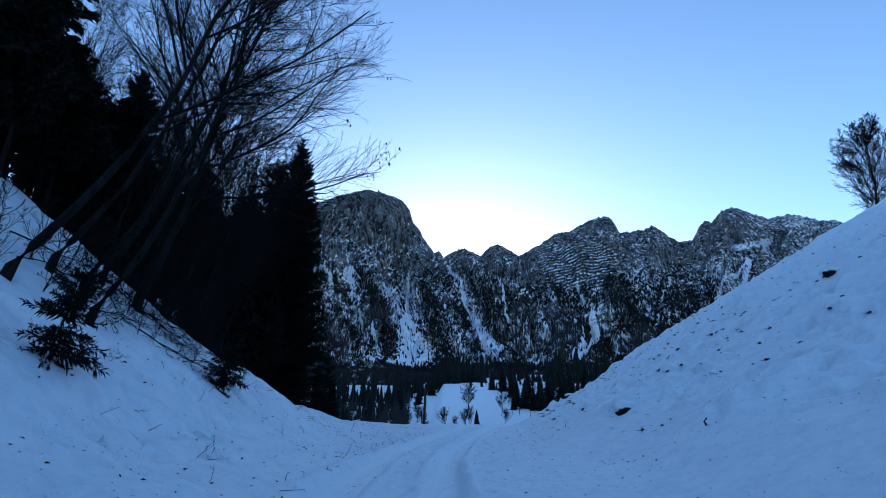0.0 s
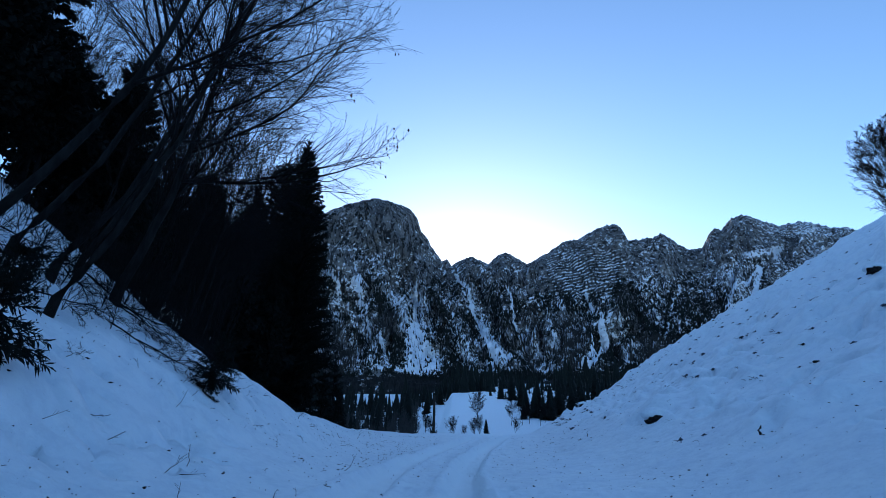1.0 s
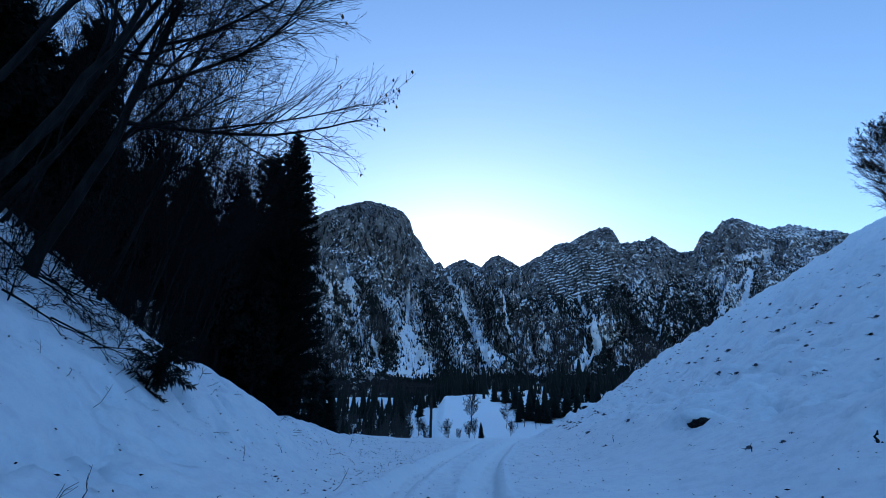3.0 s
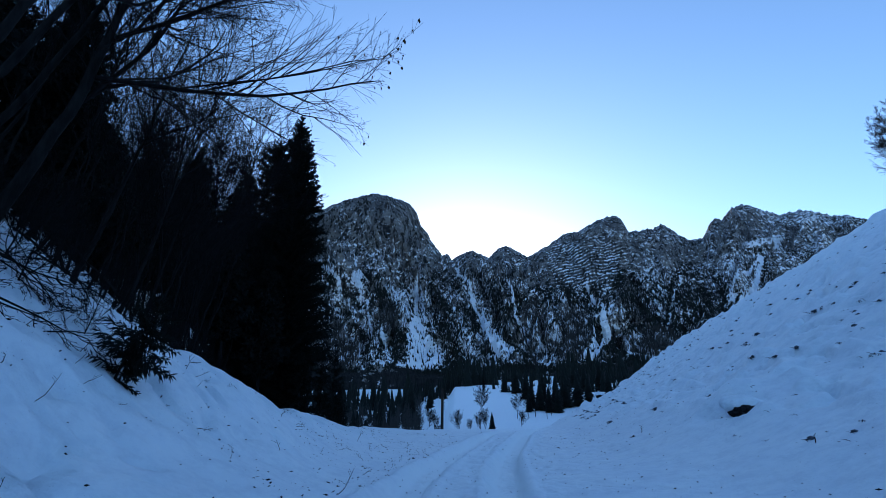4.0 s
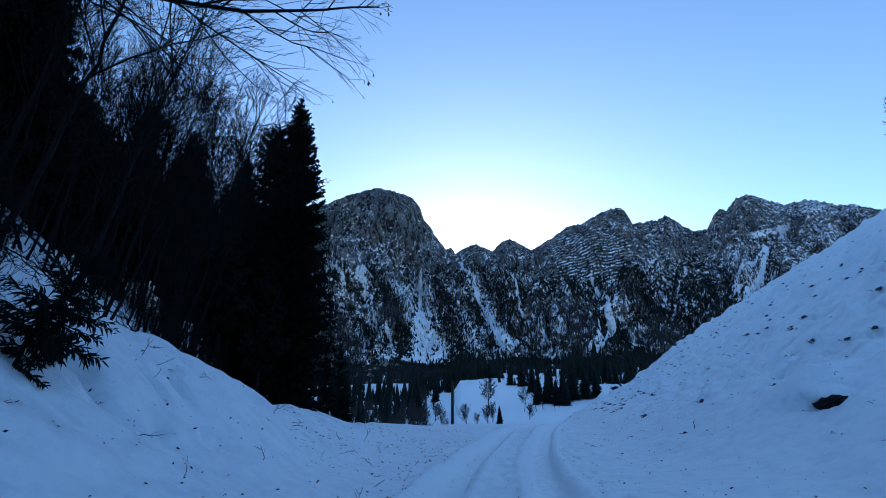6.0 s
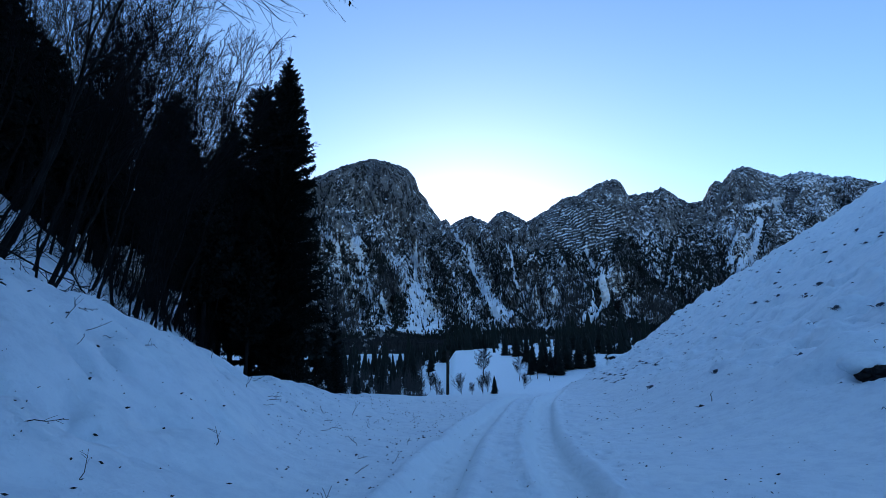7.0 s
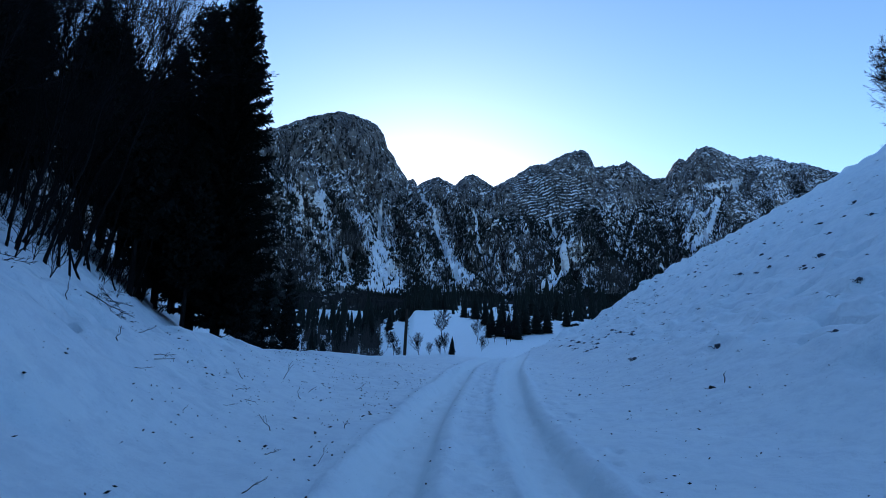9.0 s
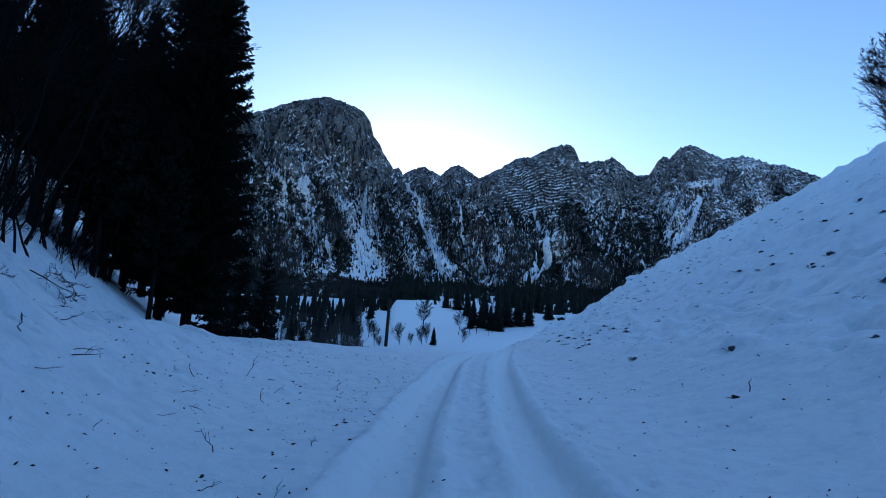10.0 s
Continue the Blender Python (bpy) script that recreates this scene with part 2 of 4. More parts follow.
def lines(stops):
    """Grid lines from (end, spacing) stretches."""
    out, at = [stops[0][0]], stops[0][0]
    for (a, da), (b, db) in zip(stops, stops[1:]):
        while at < b - 1e-6:
            t = (at - a) / (b - a)
            at = min(b, at + da + (db - da) * t)
            out.append(at)
    return np.array(out)


def mesh_object(name, verts, faces, mat, parent=None, label="", smooth_shade=True):
    me = bpy.data.meshes.new(name)
    verts = np.ascontiguousarray(verts, dtype=np.float32)
    me.vertices.add(len(verts))
    me.vertices.foreach_set("co", verts.ravel())
    if isinstance(faces, np.ndarray):
        n, k = faces.shape
        me.loops.add(n * k)
        me.loops.foreach_set("vertex_index", np.ascontiguousarray(faces, dtype=np.int32).ravel())
        me.polygons.add(n)
        me.polygons.foreach_set("loop_start", np.arange(0, n * k, k, dtype=np.int32))
    if smooth_shade:
        me.polygons.foreach_set("use_smooth", np.ones(len(me.polygons), dtype=bool))
    me.update(calc_edges=True)
    me.validate()
    me.materials.append(mat)
    ob = new(name, me)
    if parent is not None:
        ob.parent = parent
    if label:
        ob["label"] = label
    return ob


def grid_faces(rows, cols):
    i = np.arange(rows * cols).reshape(rows, cols)
    return np.stack([i[:-1, :-1], i[:-1, 1:], i[1:, 1:], i[1:, :-1]], -1).reshape(-1, 4)


def scalar(ob, name, values):
    a = ob.data.attributes.new(name, "FLOAT", "POINT")
    a.data.foreach_set("value", np.ascontiguousarray(values, dtype=np.float32))


gx = lines([(-1800, 150), (-300, 40), (-60, 3), (-14, 0.3), (-3.2, 0.12), (-1.2, 0.055), (3.6, 0.055), (5.5, 0.1), (16, 0.16), (34, 0.5), (60, 2.2), (300, 40), (1800, 150)])
gy = lines([(-1500, 150), (-60, 6), (-3, 0.5), (3, 0.12), (20, 0.075), (36, 0.15), (72, 0.35), (100, 1.6), (200, 8), (600, 30), (2400, 120)])
X, Y = np.meshgrid(gx, gy)
Z = ground_z(X, Y)
ground = mesh_object("ground", np.stack([X, Y, Z], -1).reshape(-1, 3), grid_faces(*X.shape), SNOW)
tagged(ground, "blue-white snow sheet with wheel ruts, banks and meadow", "snow ground", kind="structure")
litter = (1 - step(np.hypot(X, Y - 12), 14, 45)) * step(np.abs(X - road_x(Y)), 0.4, 1.4) * np.clip(0.55 + 1.2 * fbm(X * 0.3, Y * 0.3, 3, 71), 0, 1)
scalar(ground, "litter", litter.ravel())
RX = np.abs(np.abs(X - road_x(Y)) - 0.83)
packed = (1 - step(RX, 0.25, 0.5)) * (1 - step(Y, 45, 55))
scalar(ground, "packed", packed.ravel())

# ---- the mountain range ----
SKYLINE_A = [(-75, 9), (-50, 13), (-30, 17.5), (-18, 19.3), (-15.2, 20.4), (-12.5, 21.7), (-9.2, 22.6), (-7.7, 22.4), (-6.0, 21.97), (-5.0, 21.5), (-4.3, 20.7), (-3.8, 19.3), (-3.2, 18.7), (-2.7, 17.8), (-1.9, 16.7), (-1.4, 16.15), (-0.9, 16.4), (-0.4, 15.7), (1.1, 16.45), (1.9, 16.6), (3.7, 15.85), (4.7, 16.75), (5.6, 17.05), (6.4, 16.65), (7.9, 15.7)]
SKYLINE_B = [(10.3, 16.9), (11.9, 17.8), (13.5, 18.05), (15.1, 18.75), (16.8, 19.25), (17.6, 19.2), (18.1, 18.6), (18.6, 17.45), (19.3, 17.6), (19.6, 17.3), (20.4, 17.7), (21.0, 17.5), (21.8, 17.9), (23.3, 16.7), (24.2, 16.0), (25.5, 15.95), (26.2, 17.15), (26.9, 17.75), (27.4, 17.4), (28.4, 18.4), (29.4, 18.6), (30.0, 18.25), (32.1, 17.1), (34.3, 17.1), (35.9, 16.3), (37.4, 15.9), (40.5, 14.3), (60, 9), (95, 5)]
sk = np.array(SKYLINE_A + SKYLINE_B)
az = np.concatenate([lines([(-75, 1.2), (-24, 0.35)]), lines([(-20.5, 0.06), (44, 0.06)]), lines([(46, 0.6), (95, 1.5)])])
ss = np.concatenate([np.linspace(0, 1, 300), 1 + np.linspace(0.02, 0.5, 12)])
A, S = np.meshgrid(az, ss)
ridge_r = smooth(az, [(-75, 1500), (-20, 1450), (-8, 1500), (0, 1650), (6, 1700), (18, 1750), (24, 1900), (30, 2050), (40, 2050), (95, 2000)])
jag = np.abs(fbm(az * 1.7, 0 * az, 4, 5, 0.7))
el = np.interp(az, sk[:, 0], sk[:, 1]) + 0.14 * fbm(az * 3.4, 0 * az + 4, 4, 8, 0.7) + 0.22 * step(az, 7, 12) * (0.35 - jag)
ridge_h = ridge_r * np.tan(np.radians(el))
foot_r = 930 + 40 * fbm(az * 0.15, 0 * az, 3, 9)
foot_h = 54.0
R = foot_r + (ridge_r - foot_r) * np.minimum(S, 1) + (S > 1) * (S - 1) * 900
prof = smooth(np.minimum(S, 1), [(0, 0.0), (0.25, 0.19), (0.5, 0.40), (0.68, 0.58), (0.85, 0.81), (0.95, 0.95), (1, 1)])
H = foot_h + (ridge_h - foot_h) * prof - (S > 1) * (S - 1) * ridge_h * 1.1
EL = np.degrees(np.arctan2(H, R))
env = np.clip(S * 4, 0, 1) * (1 - step(S, 0.80, 0.99))
# gullies: bearings and heights in degrees from the top down, width at the top and at the foot, snow
GULLIES = [
    ([(-4.35, 12.7), (-4.3, 11.6), (-4.2, 9.6), (-4.0, 7.3), (-3.5, 4.4)], 0.18, 2.6, 1.0),
    ([(0.3, 14.6), (1.2, 12.8), (1.9, 11.6), (2.6, 10.1), (3.2, 8.8), (4.1, 6.9), (4.9, 5.6)], 0.12, 1.2, 0.85),
    ([(5.8, 12.4), (6.0, 9.9), (7.2, 7.6), (9.5, 6.2), (11.6, 5.5)], 0.13, 0.30, 0.8),
    ([(14.0, 12.3), (14.3, 11.2), (14.9, 9.8), (15.3, 8.4), (15.4, 6.9), (14.2, 5.6), (13.1, 4.8)], 0.16, 0.7, 0.95),
    ([(15.4, 7.1), (16.8, 6.0), (18.9, 4.9)], 0.16, 0.3, 0.9),
    ([(31.6, 14.3), (30.3, 13.6), (29.4, 11.7), (28.4, 10.0), (27.3, 8.8)], 0.2, 0.4, 0.9),
    ([(30.1, 13.7), (28.2, 11.6), (27.2, 10.7), (26.9, 9.6)], 0.2, 0.4, 0.7),
    ([(-14.6, 14.7), (-13.0, 12.7), (-10.5, 10.2), (-8.1, 7.7), (-6.3, 6.2)], 0.22, 0.25, 0.6),
    ([(-10.9, 14.4), (-10.2, 12.2), (-9.6, 10.9)], 0.2, 0.35, 0.5),
    ([(9.4, 11.6), (9.9, 9.0), (10.6, 7.0), (11.4, 5.9)], 0.07, 0.12, 0.35),
    ([(11.4, 12.2), (12.4, 10.2), (13.6, 8.0), (14.3, 6.8)], 0.08, 0.14, 0.4),
    ([(-15.6, 9.0), (-13.5, 6.6), (-11.5, 5.2)], 0.2, 0.5, 0.35),
    ([(23.0, 12.6), (21.5, 9.0), (20.7, 6.6)], 0.1, 0.2, 0.3),
]
warp = 1.6 * fbm(S * 2.5, A * 0.12, 3, 3)
wig = 0.55 * fbm(EL * 0.8, A * 0.25, 4, 77) + 0.25 * fbm(EL * 2.6, A * 0.9, 3, 78)
carve, gsnow = np.zeros_like(A), np.zeros_like(A)
for pts, w0, w1, amount in GULLIES:
    pa, pe = np.array(pts[::-1]).T
    mid = np.interp(EL, pe, pa)
    t = np.clip((pe[-1] - EL) / (pe[-1] - pe[0]), 0, 1)
    ends = step(EL, pe[0] - 0.5, pe[0] + 0.1) * (1 - step(EL, pe[-1] - 0.1, pe[-1] + 0.7))
    d = np.abs(A + wig * (0.35 + 0.65 * t) - mid)
    half = w0 + (w1 - w0) * t**2.4
    gsnow = np.maximum(gsnow, amount * ends * (1 - step(d / half, 0.45, 1.45)))
    carve = carve + (0.35 + amount) * ends * np.exp(-((d / (half * 0.5 + 0.75)) ** 2)) * (1 - 0.6 * t)
gully = np.abs(fbm(A * 0.24 + warp, S * 1.6 + 0.4 * warp, 3, 13)) * 2.4
rib = np.abs(fbm(A * 0.55 + 1.1 * warp, S * 5, 3, 15)) * 2.4
crag = np.abs(fbm(A * 0.9, S * 17, 5, 19, 0.6))
bedded = step(A, 8.5, 11.0) * (1 - step(A, 17.0, 19.0)) * step(EL, 11.0, 12.2)
H = H + env * (-12 * carve + 22 * (gully - 0.3) + (16 - 10 * bedded) * (rib - 0.3) + (22 - 14 * bedded) * crag - 6) + env * 14 * fbm(A * 1.8, S * 44, 4, 29, 0.6)
R = R - env * (50 * (gully - 0.3) + (40 - 25 * bedded) * (rib - 0.3) - 14 * carve)
H = np.where(S < 0.004, -90, H)
MX, MY = R * np.sin(np.radians(A)), R * np.cos(np.radians(A))
mountain = mesh_object("mountain_range", np.stack([MX, MY, H], -1).reshape(-1, 3), grid_faces(*A.shape), ROCKY)
tagged(mountain, "grey rock mountain range streaked with snow at dusk", "mountain", kind="structure")
EL = np.degrees(np.arctan2(H, R))
# height above which the cliffs stand bare
cliff_el = np.interp(A[0], [-20, -14, -9, -6, -4, -2, 0.5, 5, 8, 10.5, 13, 15.5, 17.5, 20, 23.5, 25, 28, 32, 40], [15.5, 15.2, 14.0, 13.2, 12.6, 14.6, 14.2, 13.6, 12.6, 12.4, 11.8, 12.4, 13.6, 13.4, 13.2, 14.0, 14.6, 13.6, 13.2])[None] + 1.5 * fbm(A * 0.6, EL * 0.5, 4, 33)
cliff = step(EL - cliff_el, -0.35, 0.35)
# stands of bare trees, in rounded lobes
lobes = np.zeros_like(A)
for la, le, wa, we in ((8.2, 8.6, 1.5, 3.1), (11.9, 7.8, 2.3, 2.9), (-8.0, 9.3, 2.4, 1.3), (-12.6, 6.6, 2.6, 2.6), (19.5, 6.3, 3.0, 1.4), (-17, 8, 3, 4)):
    q = ((A - la) / wa) ** 2 + np.where(EL > le, (EL - le) / we, (EL - le) / (we * 1.2)) ** 2
    lobes = np.maximum(lobes, 1 - step(q + 0.5 * fbm(A * 1.2, EL * 1.2, 3, 35), 0.75, 1.05))
band = 1 - step(EL, 3.9, 5.0 + 0.8 * fbm(A * 0.5, 0 * A, 3, 36))
spur = fbm((A + 0.45 * EL) * 0.5, EL * 0.12, 3, 38)
dense = 0.55 + 1.1 * spur + 0.8 * fbm(A * 0.55, EL * 0.55, 4, 37) + 0.5 * step(A, 16.5, 18) * (1 - step(A, 24, 26)) + 0.35 * carve
firs = np.clip(dense, 0.05, 1) * (1 - 0.72 * cliff) * (1 - 0.85 * lobes) * (1 - np.clip(1.05 * gsnow, 0, 0.93))
firs = np.maximum(firs, band * (1 - 0.6 * gsnow))
strata = step(A, 8.5, 11.0) * (1 - step(A, 17.0, 19.0)) * step(EL, 11.3, 12.2) * (1 - step(EL, 15.5, 17.8))
ledge = (1 - step(np.abs(EL - (14.9 + 0.06 * (A - 30.6))), 0.15, 0.42)) * (1 - step(np.abs(A - 30.6), 1.3, 2.1))
snow = 0.445 - 0.115 * cliff - 0.25 * spur * (1 - cliff) + 0.02 * lobes - 0.25 * band + 0.75 * gsnow + 0.55 * ledge * (0.75 + fbm(A * 1.5, EL * 3, 3, 43)) + 0.22 * fbm(A * 0.7, EL * 0.9, 4, 39) + 0.12 * step(A, 32, 34) * cliff - 0.10 * step(EL, 16.5, 19) * (1 - step(A, -2, 0))
scalar(mountain, "woods", (0.02 + 0.5 * (1 - cliff) * (1 - lobes) * np.clip(dense, 0, 1) + 0.06 * cliff + 0.6 * band - 0.8 * gsnow).ravel())
scalar(mountain, "snow", snow.ravel())
scalar(mountain, "strata", strata.ravel())
scalar(mountain, "cliff", cliff.ravel())


def on_range(rs, density, count):
    """Places on the face of the range, picked by density."""
    keep = (az > -20.4) & (az < 40)
    D = np.where((S > 0.03) & (S < 0.96) & keep[None], density, 0)[:-1, :-1]
    pick = rs.choice(D.size, count, p=D.ravel() / D.sum())
    i, j = np.unravel_index(pick, D.shape)
    u, v = rs.rand(count), rs.rand(count)
    return [(Q[i, j] * (1 - u) + Q[i + 1, j] * u) * (1 - v) + (Q[i, j + 1] * (1 - u) + Q[i + 1, j + 1] * u) * v for Q in (MX, MY, H)]


def spikes(rs, x, y, z, height, radius, sides, lean=0.0):
    """Small tapered trees with a ragged skirt: vertices and triangles."""
    n = len(x)
    a = np.arange(sides)[None] * 2 * np.pi / sides + rs.rand(n, 1) * 6.28
    rr = radius[:, None] * (0.6 + 0.8 * rs.rand(n, sides))
    ring = np.stack([x[:, None] + np.cos(a) * rr, y[:, None] + np.sin(a) * rr, z[:, None] + height[:, None] * 0.12 * rs.rand(n, sides) - 0.8], -1)
    tip = np.stack([x + lean * height * rs.randn(n), y, z + height], -1)[:, None]
    V = np.concatenate([ring, tip], 1).reshape(-1, 3)
    k = np.arange(sides)
    F = np.arange(n)[:, None, None] * (sides + 1) + np.stack([k, (k + 1) % sides, 0 * k + sides], -1)[None]
    return V, F.reshape(-1, 3)


GREYWOOD = material("grey_twigs", bark_mat((0.03, 0.028, 0.027), (0.07, 0.066, 0.062)))
mr = np.random.RandomState(23)
x, y, z = on_range(mr, firs * np.clip(0.65 + 1.5 * fbm(A * 2.6, EL * 2.6, 3, 41), 0.02, 1), 30000)
h = (3.0 + 6.0 * mr.rand(len(x)) ** 1.6) * np.where(np.hypot(x, y) > 1500, 0.75, 1.0)
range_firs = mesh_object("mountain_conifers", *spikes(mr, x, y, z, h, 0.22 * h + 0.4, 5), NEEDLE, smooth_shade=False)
tagged(range_firs, "dark dwarf pines and spruces scattered over the mountain flanks", "wood", kind="stuff")
x, y, z = on_range(mr, lobes * (1 - 0.9 * gsnow) + 0.04 * (1 - cliff), 15000)
h = 8 + 9 * mr.rand(len(x))
range_bare = mesh_object("mountain_leafless_wood", *spikes(mr, x, y, z, h, 0.32 + 0.35 * mr.rand(len(x)), 3, 0.03), GREYWOOD, smooth_shade=False)
tagged(range_bare, "grey leafless wood on the mountain flanks", "wood", kind="stuff")


# ---- trees ----
def unit(v):
    return v / np.maximum(np.linalg.norm(v, axis=-1, keepdims=True), 1e-9)


def tubes(P, R, sides):
    """Tapered tubes along N polylines of K points: vertices and quads."""
    n, k, _ = P.shape
    T = unit(np.gradient(P, axis=1))
    ref = np.where(np.abs(T[..., 2:]) > 0.9, np.array([1.0, 0, 0]), np.array([0, 0, 1.0]))
    U = unit(np.cross(T, ref))
    V = np.cross(T, U)
    a = np.arange(sides) * 2 * np.pi / sides
    ring = P[:, :, None] + R[:, :, None, None] * (U[:, :, None] * np.cos(a)[:, None] + V[:, :, None] * np.sin(a)[:, None])
    i = np.arange(n * k * sides).reshape(n, k, sides)
    j = np.roll(i, -1, axis=2)
    F = np.stack([i[:, :-1], j[:, :-1], j[:, 1:], i[:, 1:]], -1).reshape(-1, 4)
    return ring.reshape(-1, 3), F


def joined(pieces):
    V, F, at = [], [], 0
    for v, f in pieces:
        V.append(v)
        F.append(f + at)
        at += len(v)
    return np.concatenate(V), np.concatenate(F)


def sprout(rng, P, R, count, t0, t1, length, spread, rise, k, wander, pull=(0, 0, 0), thick=0.55, dome=0.0):
    """Child polylines from parents: (polylines, radii, index of the parent)."""
    n, kp, _ = P.shape
    idx = np.repeat(np.arange(n), count)
    m = len(idx)
    t = t0 + (t1 - t0) * (np.tile(np.arange(count), n) + rng.rand(m)) / count
    f = t * (kp - 1)
    i = np.clip(f.astype(int), 0, kp - 2)
    w = (f - i)[:, None]
    base = P[idx, i] * (1 - w) + P[idx, i + 1] * w
    rad = R[idx, i] * (1 - w[:, 0]) + R[idx, i + 1] * w[:, 0]
    tang = unit(P[idx, i + 1] - P[idx, i])
    side = unit(np.cross(tang, rng.randn(m, 3)))
    s = spread * (0.75 + 0.5 * rng.rand(m))[:, None]
    d = unit(tang * np.cos(s) + side * np.sin(s) + np.array([0, 0, rise]) + np.array(pull) * (1.6 - 1.5 * t)[:, None])
    plen = np.linalg.norm(np.diff(P, axis=1), axis=2).sum(1)[idx]
    L = length * plen * (1.15 - 0.75 * t) * (0.6 + 0.7 * rng.rand(m))
    L = L * (1 - dome) + dome * length * plen * (0.25 + 0.75 * np.sin(np.pi * np.clip(t, 0, 1) ** 0.8)) * (0.8 + 0.35 * rng.rand(m))
    out = np.zeros((m, k, 3))
    out[:, 0] = base
    for q in range(1, k):
        d = unit(d + wander * rng.randn(m, 3) + np.array([0, 0, rise * 0.35]))
        out[:, q] = out[:, q - 1] + d * (L / (k - 1))[:, None]
    r0 = np.minimum(rad * thick, 0.0072 * L + 0.0015)
    return out, r0[:, None] * np.linspace(1, 0.3, k)[None] ** 1.0, idx


def bare_tree(name, seed, height, lean, girth, counts=(12, 9, 8, 5), label="", limbs_apart=True, pull=(0, 0, 0), first=0.3, leaves=0, spread=0.95, reach=0.5, thin=0.003, dome=0.0, rise=0.10):
    """A leafless broadleaved tree: a bent trunk, and limbs that carry their twigs."""
    rng = np.random.RandomState(seed)
    k = 22
    t = np.linspace(0, 1, k) ** 1.25
    foot = 1 - 0.75 * np.exp(-t * 22)
    trunk = np.stack([lean[0] * height * t**0.75 * foot, lean[1] * height * t**0.8 * foot, height * t], -1)
    trunk[:, :2] += np.cumsum(rng.randn(k, 2) * 0.045 * height / k * 3, axis=0) * t[:, None] ** 0.6
    trunk[0, 2] = -0.35
    tr = girth * (1 - 0.9 * t**0.85) * (1 + 0.35 * np.exp(-t * 60))
    TP, TR = trunk[None], tr[None]
    l1, r1, _ = sprout(rng, TP, TR, counts[0], first, 0.93, reach, spread, rise, 9, 0.09, pull, 0.62, dome)
    l2, r2, p2 = sprout(rng, l1, r1, counts[1], 0.12, 0.98, 0.52, 0.55, 0.05, 6, 0.09, thick=0.65)
    l3, r3, p3 = sprout(rng, l2, r2, counts[2], 0.12, 1.0, 0.55, 0.5, 0.03, 4, 0.10, thick=0.7)
    l4, r4, p4 = sprout(rng, l3, r3, counts[3], 0.15, 1.0, 0.55, 0.45, 0.02, 3, 0.11, thick=0.8)
    tree = tagged(new(name), label, "tree")
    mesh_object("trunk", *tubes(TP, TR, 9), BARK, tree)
    a2, a3 = p2, p2[p3]
    a4 = a3[p4]
    groups = [[g] for g in range(len(l1))] if limbs_apart else [list(range(len(l1)))]
    for g in groups:
        m1, m2, m3, m4 = (np.isin(a, g) for a in (np.arange(len(l1)), a2, a3, a4))
        pieces = [tubes(l1[m1], np.maximum(r1[m1], 2 * thin), 6), tubes(l2[m2], np.maximum(r2[m2], 1.6 * thin), 4), tubes(l3[m3], np.maximum(r3[m3], thin * 1.2), 3), tubes(l4[m4], np.maximum(r4[m4], thin), 3)]
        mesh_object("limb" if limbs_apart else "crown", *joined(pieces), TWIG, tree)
    if leaves:
        far = np.argsort(-l4[:, -1, 0] + l4[:, -1, 2] * 0.35 + rng.rand(len(l4)) * 1.5)[:leaves]
        tips = l4[far, -1]
        q = np.array([[0, 0, 0], [0.022, 0.008, -0.03], [0.004, 0, -0.075], [-0.02, 0.01, -0.035]])
        for tip in tips:
            a = rng.rand() * 6.28
            rot = np.array([[math.cos(a), -math.sin(a), 0], [math.sin(a), math.cos(a), 0], [0, 0, 1]])
            mesh_object("withered_leaf", (q @ rot.T) * (0.9 + 0.8 * rng.rand()) + tip, np.array([[0, 1, 2, 3]]), LEAF, tree)
    return tree


